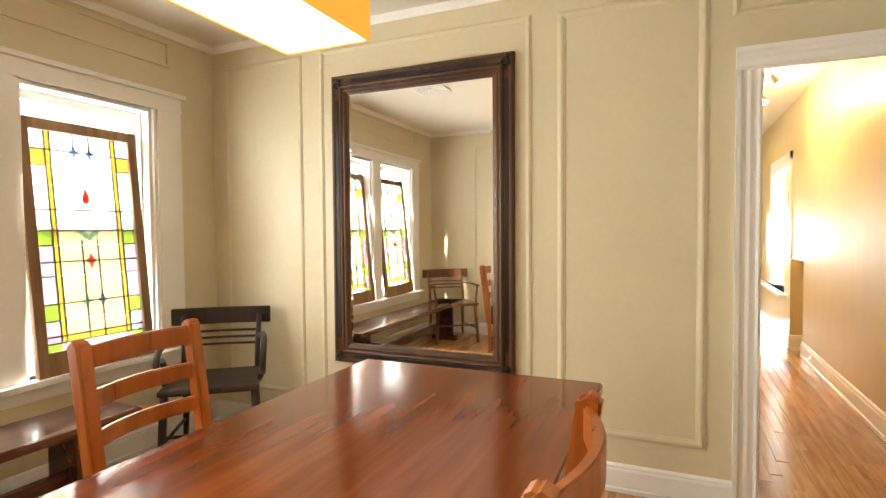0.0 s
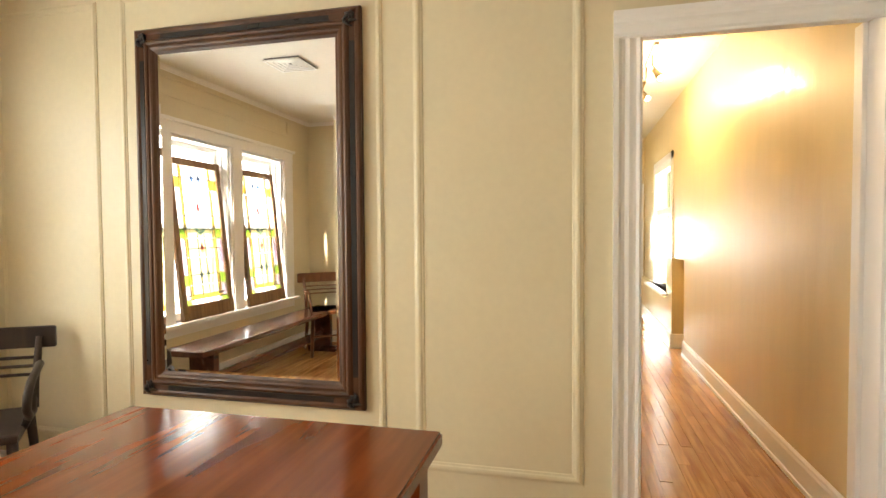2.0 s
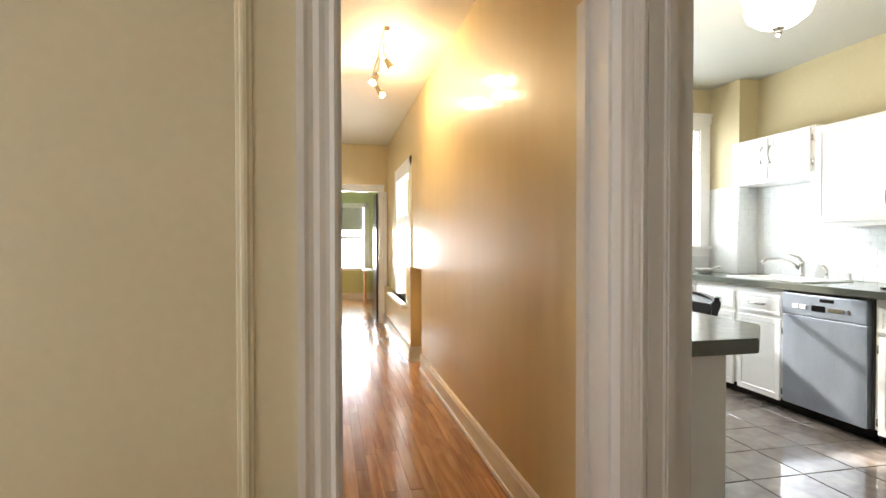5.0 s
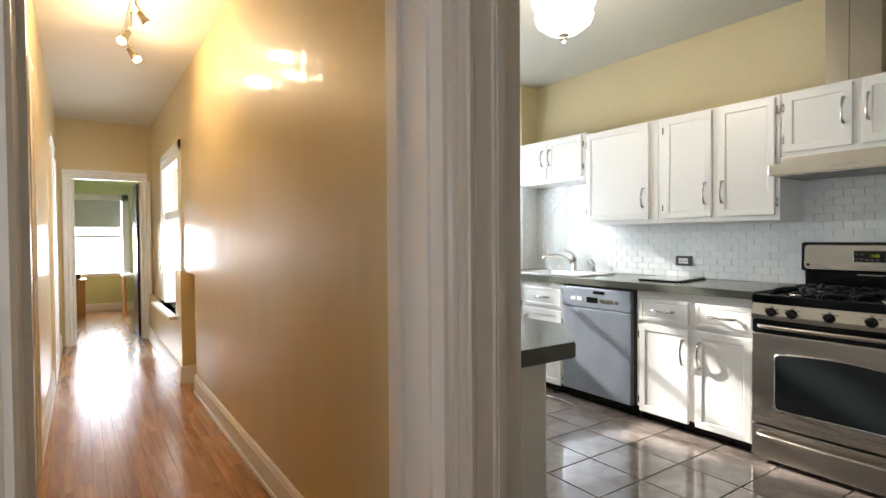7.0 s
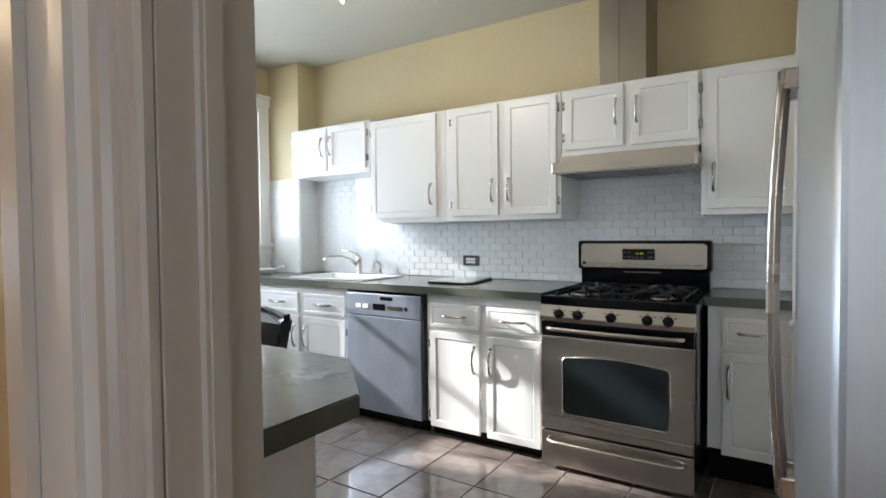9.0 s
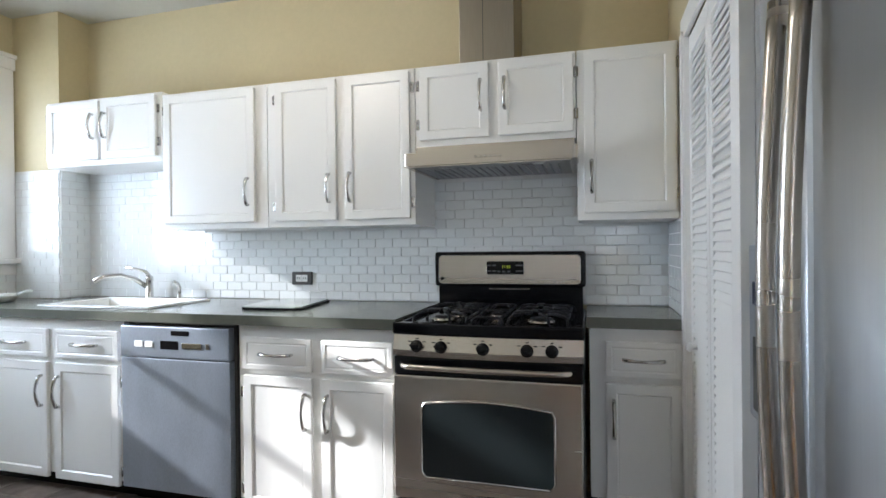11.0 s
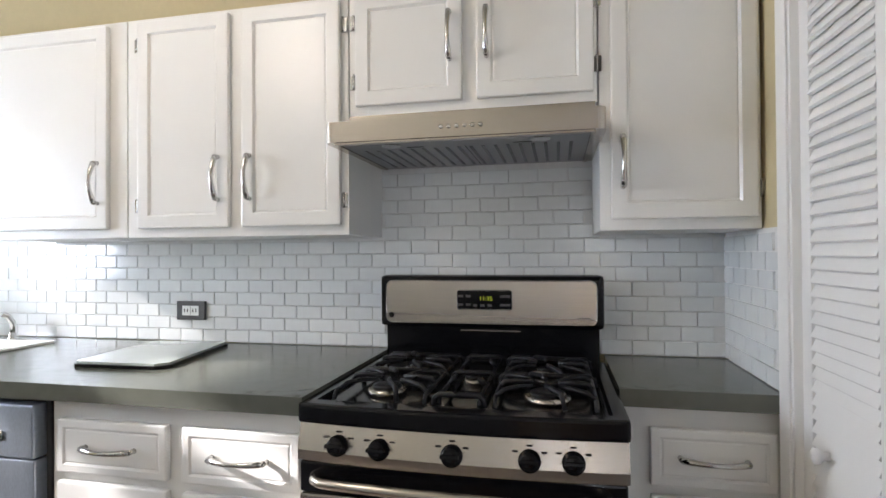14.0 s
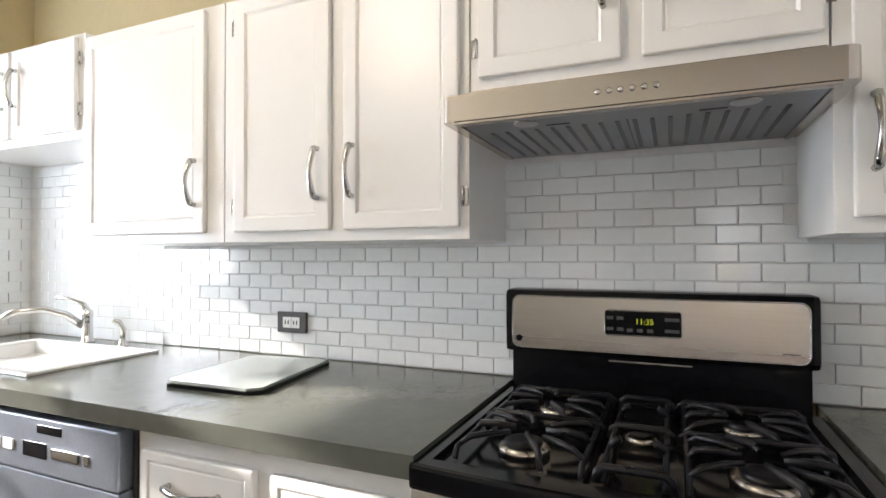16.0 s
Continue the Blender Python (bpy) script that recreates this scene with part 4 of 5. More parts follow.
# grates
def grate(yc, w):
    """Cast bars across the burners with drooping ends, a spine, and bent fingers."""
    bm = bmesh.new()
    z, xa, xb = 0.928, RX + 0.045, XW - 0.165
    h = w / 2
    wide = w > 0.2
    for k in ((2, 4) if wide else (0, 2, 4)):
        x = xa + (xb - xa) * k / 4
        tube(bm, [(x, yc - h, 0.898), (x, yc - h + 0.003, 0.915), (x, yc - h + 0.014, z - 0.004), (x, yc + h - 0.014, z - 0.004), (x, yc + h - 0.003, 0.915), (x, yc + h, 0.898)], 0.006, 6, 1.25)
    for y in (yc - h + 0.012, yc + h - 0.012):
        tube(bm, [(xa, y, 0.898), (xa + 0.014, y, 0.917), (xb, y, 0.917)], 0.0055, 6)
    for x in (xa + (xb - xa) / 4, xa + (xb - xa) * 3 / 4):
        reach = h - 0.012
        for sy in (-1, 1):
            tube(bm, [(x, yc + sy * reach, 0.915), (x, yc + sy * (reach - 0.012), z + 0.004), (x, yc + sy * reach * 0.6, z + 0.007), (x, yc + sy * 0.03, z + 0.005)], [0.0055, 0.0065, 0.0065, 0.005], 6, 1.2)
        if wide:
            for sx in (-1, 1):
                q = (xb - xa) / 4
                foot = 0.9 if x < (xa + xb) / 2 and sx < 0 else z - 0.004
                tube(bm, [(x + sx * q, yc + sx * 0.045, foot), (x + sx * (q - 0.018), yc + sx * 0.036, z + 0.003), (x + sx * 0.06, yc + sx * 0.01, z + 0.007), (x + sx * 0.03, yc, z + 0.005)], [0.0055, 0.0065, 0.0065, 0.005], 6, 1.2)
                for sy in (-1, 1):
                    tube(bm, [(x + sx * 0.085, yc + sy * (h - 0.012), 0.917), (x + sx * 0.078, yc + sy * (h - 0.03), z + 0.003), (x + sx * 0.055, yc + sy * 0.06, z + 0.006), (x + sx * 0.032, yc + sy * 0.032, z + 0.004)], [0.005, 0.006, 0.006, 0.0045], 6)
    return bm


for yc, w in ((2.63, 0.25), (2.435, 0.12), (2.24, 0.25)):
    part("grate", grate(yc, w), IRON, rg, "black cast iron grate")
for x, y, r in ((3.53, 2.64, 0.05), (3.80, 2.63, 0.04), (3.665, 2.435, 0.032), (3.53, 2.235, 0.056), (3.80, 2.24, 0.04)):
    b = part("burner", lathe(bmesh.new(), [(r, 0), (r, 0.012), (r * 0.8, 0.016), (r * 0.3, 0.016)], (x, y, 0.893), 20), STEEL, rg, "metal burner ring")
    part("cap", lathe(bmesh.new(), [(r * 0.74, 0), (r * 0.74, 0.006), (r * 0.5, 0.009), (0.003, 0.009)], (x, y, 0.9095), 20), IRON, b)
# backguard
part("back_riser", boxes((3.985, XW - 0.014, RY0 + 0.012, RY1 - 0.012, 0.88, 1.03), r=0.004), BLACK, rg, "black enamel riser")
bm = boxes((3.955, XW - 0.014, RY0 - 0.002, RY1 + 0.002, 1.005, 1.178), r=0.016)
part("backguard", bm, BLACK, rg, "rounded black backguard")
def rounded(y0, y1, z0, z1, c):
    """Corner-rounded outline in the plane of a front."""
    return [(yc + c * math.cos(a), zc + c * math.sin(a)) for yc, zc, q in ((y1 - c, z1 - c, 0), (y0 + c, z1 - c, 1), (y0 + c, z0 + c, 2), (y1 - c, z0 + c, 3)) for a in [(q + k / 4) * math.pi / 2 for k in range(5)]]


outline = rounded(RY0 + 0.022, RY1 - 0.022, 1.020, 1.160, 0.02)
part("backguard_face", prism(bmesh.new(), outline, "x", 3.9505, 3.956), STEEL, rg, "brushed steel backguard face")
part("backguard_rim", tube(bmesh.new(), [(3.9515, y, z) for y, z in outline + outline[:1]], 0.0022, 6), CHROME, rg, "thin bright rim")
outline = rounded(2.355, 2.535, 1.066, 1.13, 0.008)
part("clock_rim", tube(bmesh.new(), [(3.9498, y, z) for y, z in outline + outline[:1]], 0.0016, 6), CHROME, rg, "thin bright rim")
part("vent", boxes((3.982, 3.986, 2.33, 2.53, 0.991, 0.995)), STEEL, rg)
cl = part("clock_panel", boxes((3.948, 3.951, 2.355, 2.535, 1.068, 1.128), r=0.002), BLACK, rg, "black clock panel")
txt = bpy.data.curves.new("clock_digits", "FONT")
txt.body, txt.size, txt.extrude = "11:35", 0.02, 0.0004
dg = new("clock_digits", txt)
dg.data.materials.append(CLOCK)
dg.parent = rg
dg.matrix_basis = Matrix.Translation(-ORIGIN[rg]) @ pose(3.9472, 2.462, 1.096, 90, 0, -90)
for k in range(4):
    for z in (1.078, 1.106):
        y = (2.523, 2.498, 2.385, 2.368)[k]
        part("button", boxes((3.9468, 3.948, y - 0.008, y + 0.008, z, z + 0.008)), PLASTIC_G, rg)
for k in range(3):
    part("button", boxes((3.9468, 3.948, 2.42 + 0.024 * k, 2.434 + 0.024 * k, 1.076, 1.084)), PLASTIC_G, rg)
part("badge", turned(lathe(bmesh.new(), [(0.009, 0), (0.009, 0.002), (0.006, 0.002)], (0, 0, 0), 16), pose(3.9503, 2.762, 1.045, 0, -90, 0)), BLACK, rg)
part("marking", boxes((3.9493, 3.9503, 2.11, 2.145, 1.041, 1.044)), BLACK, rg)
# oven door and drawer
od = part("oven_door", boxes((RX - 0.028, RX + 0.018, RY0 + 0.004, RY1 - 0.004, 0.215, 0.70), r=0.006), STEEL, rg, "brushed steel oven door")
part("door_band", boxes((RX - 0.024, RX + 0.018, RY0 + 0.004, RY1 - 0.004, 0.702, 0.772), r=0.004), BLACK, rg, "black band above the oven door")
wy0, wy1, wz0, wz1 = 2.172, 2.685, 0.305, 0.592
pts = [(wy0 + 0.02, wz0), (wy1 - 0.02, wz0), (wy1, wz0 + 0.02), (wy1, wz1 - 0.02), (wy1 - 0.01, wz1)] + [(wy1 - 0.01 - (wy1 - wy0 - 0.02) * k / 8, wz1 + 0.02 * math.sin(math.pi * k / 8)) for k in range(1, 8)] + [(wy0 + 0.01, wz1), (wy0, wz1 - 0.02), (wy0, wz0 + 0.02)]
part("window", prism(bmesh.new(), pts, "x", RX - 0.031, RX - 0.027), DARKGLASS, od, "dark arched oven window")
part("window_rim", tube(bmesh.new(), [(RX - 0.029, y, z) for y, z in pts + pts[:1]], 0.005, 6), CHROME, od)


def bar_handle(z, y0, y1, x, bow, r=0.011):
    bm = tube(bmesh.new(), [(x, y0, z), (x - 0.03, y0 + 0.012, z)] + arc((x - 0.045, y0 + 0.035, z), (x - 0.045, y1 - 0.035, z), (-bow, 0, 0), 9) + [(x - 0.03, y1 - 0.012, z), (x, y1, z)], r, 10)
    return bm


part("door_handle", bar_handle(0.742, RY0 + 0.04, RY1 - 0.04, RX - 0.022, 0.012), STEEL, od, "curved steel bar handle")
dr = part("warming_drawer", boxes((RX - 0.028, RX + 0.018, RY0 + 0.004, RY1 - 0.004, 0.03, 0.205), r=0.006), STEEL, rg, "brushed steel storage drawer")
part("drawer_handle", bar_handle(0.165, RY0 + 0.04, RY1 - 0.04, RX - 0.026, 0.006, 0.010), STEEL, dr)

# hood
hd = thing("range_hood", (3.8, 2.455, 1.55), "stainless steel under-cabinet range hood with baffle slots", "range hood")
c = 0.022
edge = [(XW - 0.014, 2.088)] + [(3.575 + c - c * math.sin(k * math.pi / 8), 2.088 + c - c * math.cos(k * math.pi / 8)) for k in range(5)]
edge += [(3.575 + c - c * math.cos(k * math.pi / 8), 2.832 - c + c * math.sin(k * math.pi / 8)) for k in range(5)] + [(XW - 0.014, 2.832)]
part("shell", prism(bmesh.new(), edge, "z", 1.556, 1.612), STEEL, hd)
part("top_plate", boxes((3.72, XW - 0.014, 2.104, 2.818, 1.6125, 1.664), r=0.002), STEEL, hd)
bm = boxes((3.579, 3.60, 2.115, 2.805, 1.5495, 1.5555), (3.60, 4.03, 2.112, 2.124, 1.5495, 1.5555), (3.60, 4.03, 2.796, 2.808, 1.5495, 1.5555), r=0.001)
part("rim", bm, STEEL, hd, "folded steel lower rim")
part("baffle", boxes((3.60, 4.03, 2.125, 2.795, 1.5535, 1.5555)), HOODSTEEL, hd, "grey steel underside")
for k in range(18):
    y = 2.165 + k * 0.0345
    part("slot", boxes((3.70, 4.0, y, y + 0.0095, 1.5525, 1.5534)), BLACK, hd)
part("seam", boxes((3.69, 4.02, 2.4585, 2.4615, 1.5522, 1.5534)), BLACK, hd)
for y in (2.60, 2.30):
    part("latch", boxes((3.672, 3.68, y - 0.025, y + 0.025, 1.5522, 1.5534)), BLACK, hd)
for y in (2.66, 2.25):
    part("lamp_cover", lathe(bmesh.new(), [(0.026, 0), (0.028, 0.002), (0.024, 0.004), (0.022, 0.002), (0.005, 0.002)], (3.635, y, 1.549), 20), CHROME, hd, "round hood lamp cover")
for k in range(6):
    part("button", turned(lathe(bmesh.new(), [(0.006, 0), (0.006, 0.003), (0.003, 0.004)], (0, 0, 0), 10), pose(3.5755, 2.505 - k * 0.021, 1.583, 0, -90, 0)), CHROME, hd)
du = thing("hood_duct", (3.9, 2.49, UZ1), "stainless steel square duct rising from the cabinet top", "duct")
part("duct", boxes((3.77, XW - 0.003, 2.365, 2.618, UZ1 + 0.001, ZK - 0.002), r=0.003), DUCTSTEEL, du)
part("seam", boxes((3.768, 3.77, 2.505, 2.508, UZ1 + 0.002, ZK - 0.004)), PLASTIC_G, du)

# refrigerator
fr = thing("refrigerator", (2.32, 1.3, 0), "stainless steel side-by-side refrigerator with a door dispenser", "refrigerator")
part("body", boxes((1.865, 2.775, 0.95, 1.58, 0.02, 1.77), r=0.004), PLASTIC_G, fr)


def bulge(x):
    return 1.712 - 0.055 * ((x - 2.32) / 0.455) ** 2


def fridge_door(x0, x1):
    xs = [x0 + (x1 - x0) * k / 10 for k in range(11)]
    front = [(x, bulge(x)) for x in xs]
    front[0] = (x0 + 0.008, front[0][1])
    front[-1] = (x1 - 0.008, front[-1][1])
    poly = [(x0, 1.585), (x0, front[0][1] - 0.01)] + front + [(x1, front[-1][1] - 0.01), (x1, 1.585)]
    bm = prism(bmesh.new(), poly, "z", 0.06, 1.775)
    for f in bm.faces:
        f.smooth = abs(f.normal.z) < 0.5 and f.normal.y > 0.9
    return bm


f1 = part("fridge_door", fridge_door(1.865, 2.316), FSTEEL, fr, "tall brushed steel door")
f2 = part("freezer_door", fridge_door(2.324, 2.775), FSTEEL, fr, "brushed steel freezer door")
for x, door in ((2.265, f1), (2.375, f2)):
    y = bulge(x)
    bm = tube(bmesh.new(), arc((x, y + 0.026, 0.60), (x, y + 0.026, 1.60), (0, 0.022, 0), 13), 0.0145, 10)
    box(bm, x - 0.014, x + 0.014, y - 0.004, y + 0.034, 1.555, 1.605, r=0.004)
    box(bm, x - 0.014, x + 0.014, y - 0.004, y + 0.034, 0.595, 0.645, r=0.004)
    part("door_handle", bm, STEEL, door, "bowed steel handle")
dp = part("dispenser", boxes((2.46, 2.725, 1.64, bulge(2.6) + 0.004, 0.82, 1.20), r=0.006), FSTEEL, f2, "grey ice dispenser panel")
part("dispenser_well", boxes((2.50, 2.69, 1.66, bulge(2.6) + 0.0065, 0.84, 1.0), r=0.003), PLASTIC_G, f2)
part("dispenser_display", boxes((2.61, 2.69, 1.66, bulge(2.6) + 0.0065, 1.07, 1.12), r=0.002), NAVY, f2)

# closet with louvred folding doors
cd = thing("folding_door", (3.2, CY, 0), "white louvred folding closet door", "door")
LV0, LV1 = 2.865, 3.535
for x0, x1 in ((3.203, LV1), (LV0, 3.197)):
    lf = part("leaf", boxes((x0, x0 + 0.045, CY - 0.028, CY - 0.002, 0.02, 1.97), (x1 - 0.045, x1, CY - 0.028, CY - 0.002, 0.02, 1.97), (x0 + 0.045, x1 - 0.045, CY - 0.028, CY - 0.002, 1.90, 1.97), (x0 + 0.045, x1 - 0.045, CY - 0.028, CY - 0.002, 0.02, 0.12), r=0.003), TRIM, cd)
    z = 0.14
    slat = prism(bmesh.new(), [(CY - 0.021, 0.016), (CY - 0.014, 0.019), (CY + 0.001, -0.014), (CY - 0.006, -0.018)], "x", x0 + 0.045, x1 - 0.045)
    first = part("slat", turned(slat, Matrix.Translation((0, 0, z))), TRIM, lf)
    for k in range(1, 62):
        s = first.copy()
        scene.collection.objects.link(s)
        s.location.z = k * 0.0286
    part("backing", boxes((x0 + 0.045, x1 - 0.045, CY - 0.034, CY - 0.029, 0.12, 1.90)), TRIM, lf)
kb = lathe(bmesh.new(), [(0.008, 0), (0.007, 0.012), (0.015, 0.02), (0.016, 0.028), (0.006, 0.034)], (0, 0, 0), 14)
part("knob", turned(kb, pose(3.42, CY - 0.002, 0.84, -90, 0, 0)), TRIM, cd, "small white knob")
bm = boxes((3.535, 3.61, CY - 0.02, CY + 0.016, 0, 2.0), (3.545, 3.60, CY + 0.016, CY + 0.022, 0, 2.0), (2.80, 3.61, CY - 0.001, CY + 0.016, 1.975, 2.06), (2.777, 2.862, CY - 0.02, CY + 0.014, 0, 1.975), (2.777, 2.7995, 0.95, CY - 0.021, 0, 2.06), (2.777, 2.80, CY - 0.02, CY + 0.014, 1.975, 2.06), r=0.002)
solid("trim_closet", bm, TRIM, "white casing round the closet", "door frame")

# peninsula
isl = thing("peninsula", (1.45, 3.3, 0), "white breakfast peninsula with a stone top against the wall", "kitchen island")
part("base", boxes((XK + 0.008, 1.50, 2.50, 4.3, 0, 0.852), r=0.003), CAB, isl)
bm = prism(bmesh.new(), [(XK + 0.008, 2.47), (1.594, 2.47), (1.818, 2.705), (1.818, 4.4), (XK + 0.008, 4.4)], "z", 0.853, 0.902)
bmesh.ops.bevel(bm, geom=[e for e in bm.edges if abs(e.verts[0].co.z - e.verts[1].co.z) < 1e-4], offset=0.004, segments=2, affect="EDGES")
part("worktop", bm, STONE, isl, "grey-green stone top with a clipped corner")


def stool(x, y):
    """A black leather counter chair facing -x."""
    s = thing("counter_chair", (x, y, 0), "black leather counter chair drawn up to the peninsula", "chair", "counter chairs")
    part("seat", boxes((x - 0.36, x + 0.04, y - 0.21, y + 0.21, 0.56, 0.64), r=0.03), LEATHER, s)
    pts = [(y - 0.225, 0.60)] + [(y - 0.245, 0.90), (y - 0.235, 0.925)] + [(y - 0.235 + 0.47 * k / 8, 0.925 - 0.02 * abs(k - 4) / 4 + 0.012) for k in range(9)] + [(y + 0.245, 0.90), (y + 0.225, 0.60)]
    bm = prism(bmesh.new(), pts, "x", x + 0.02, x + 0.075)
    bmesh.ops.bevel(bm, geom=list(bm.edges), offset=0.012, segments=2, affect="EDGES")
    for v in bm.verts:
        v.co.x += 0.22 * (v.co.z - 0.6) - 1.2 * ((v.co.y - y) ** 2) + 0.03
    part("backrest", bm, LEATHER, s, "curved black leather backrest")
    for dx in (-0.32, 0.0):
        for dy in (-0.18, 0.18):
            part("leg", boxes((x + dx - 0.018, x + dx + 0.018, y + dy - 0.018, y + dy + 0.018, 0, 0.57), r=0.003), DARKW, s)
    return s


s1 = stool(2.05, 3.55)
copy_thing(s1, Matrix.Translation((2.05, 4.17, 0)))

# kitchen ceiling lamp and smoke detector
kl = thing("ceiling_lamp", (2.66, 3.5, ZK), "lit opal glass bowl ceiling lamp with a nickel finial", "ceiling lamp")
part("canopy", lathe(bmesh.new(), [(0.15, -0.002), (0.155, -0.02), (0.13, -0.05), (0.1, -0.06), (0.01, -0.06)], (2.66, 3.5, ZK), 32), CHROME, kl)
part("shade", lathe(bmesh.new(), [(0.12, -0.055), (0.175, -0.075), (0.185, -0.095), (0.17, -0.13), (0.155, -0.165), (0.165, -0.19), (0.15, -0.23), (0.09, -0.275), (0.02, -0.29)], (2.66, 3.5, ZK), 32), BOWL, kl, "glowing white glass bowl")
part("finial", lathe(bmesh.new(), [(0.03, -0.288), (0.032, -0.296), (0.012, -0.30), (0.02, -0.315), (0.018, -0.325), (0.005, -0.34)], (2.66, 3.5, ZK), 16), CHROME, kl, "dark nickel finial")
point_lamp("bulb", (2.66, 3.5, ZK - 0.42), 5.2, (1.0, 0.85, 0.66), 0.12)
sm = thing("smoke_detector", (2.9, 4.75, ZK), "round white smoke detector on the ceiling", "smoke detector")
part("body", lathe(bmesh.new(), [(0.07, -0.001), (0.07, -0.02), (0.06, -0.035), (0.02, -0.04)], (2.9, 4.75, ZK), 24), PLASTIC_W, sm)

# ---- dining room ----
mi = thing("wall_mirror_frame", (-1.36, YM, 0.48), "large mirror in a dark brown carved wooden frame on the wall", "mirror")
MX0, MX1, MZ0, MZ1 = -1.908, -0.805, 0.49, 2.165
FW = 0.118
prof = [(0, 0), (0, 0.022), (0.008, 0.03), (0.018, 0.03), (0.026, 0.024), (0.05, 0.022), (0.056, 0.03), (0.066, 0.036), (0.074, 0.034), (0.078, 0.028), (0.088, 0.03), (0.096, 0.026), (0.104, 0.018), (FW, 0.012), (FW, 0.0)]


def mirror_rail(side):
    """One mitred rail of the frame."""
    bm = bmesh.new()
    ends = []
    for e in (0, 1):
        ring = []
        for u, d in prof:
            x = {"left": MX0 + u, "right": MX1 - u}.get(side, (MX0 + u, MX1 - u)[e])
            z = {"top": MZ1 - u, "bottom": MZ0 + u}.get(side, (MZ0 + u, MZ1 - u)[e])
            ring.append(bm.verts.new((x, YM - 0.002 - d, z)))
        ends.append(ring)
    n = len(prof)
    for k in range(n):
        bm.faces.new((ends[0][k], ends[0][k - 1], ends[1][k - 1], ends[1][k]))
    bmesh.ops.recalc_face_normals(bm, faces=bm.faces)
    return bm


for side in ("left", "right", "top", "bottom"):
    part("rail", mirror_rail(side), FRAMEW, mi, "dark brown moulded rail")
bands = ((MX0 + 0.027, MX0 + 0.05, MZ0 + 0.14, MZ1 - 0.14), (MX1 - 0.05, MX1 - 0.027, MZ0 + 0.14, MZ1 - 0.14), (MX0 + 0.14, MX1 - 0.14, MZ0 + 0.027, MZ0 + 0.05), (MX0 + 0.14, MX1 - 0.14, MZ1 - 0.05, MZ1 - 0.027))
for a, b, c, d in bands:
    part("band", boxes((a, b, YM - 0.0275, YM - 0.024, c, d), r=0.001), BLACKW, mi, "black painted band")
rnd = random.Random(4)
for cx, cz in ((MX0 + 0.045, MZ0 + 0.045), (MX1 - 0.045, MZ0 + 0.045), (MX0 + 0.045, MZ1 - 0.045), (MX1 - 0.045, MZ1 - 0.045)):
    bm = bmesh.new()
    for k in range(7):
        a = k * 0.9
        r = 0.012 + 0.006 * k
        px, pz = cx + 0.55 * r * math.cos(a), cz + 0.55 * r * math.sin(a)
        tube(bm, arc((px - 0.022 * math.cos(a + 1), YM - 0.026, pz - 0.022 * math.sin(a + 1)), (px + 0.022 * math.cos(a + 1), YM - 0.026, pz + 0.022 * math.sin(a + 1)), (0.008 * math.sin(a), -0.011, 0.008 * math.cos(a)), 6), [0.003, 0.006, 0.007, 0.007, 0.005, 0.002], 6)
    part("corner_carving", bm, BLACKW, mi, "carved leaf corner")
gx0, gx1, gz0, gz1 = MX0 + 0.108, MX1 - 0.108, MZ0 + 0.108, MZ1 - 0.108
bm = boxes((gx0, gx1, YM - 0.014, YM - 0.006, gz0, gz1))
f = min(bm.faces, key=lambda f: f.calc_center_median().y)
bmesh.ops.inset_individual(bm, faces=[f], thickness=0.026, depth=0.0)
for v in f.verts:
    v.co.y -= 0.0022
part("glass", bm, MIRROR, mi, "bevelled mirror glass")


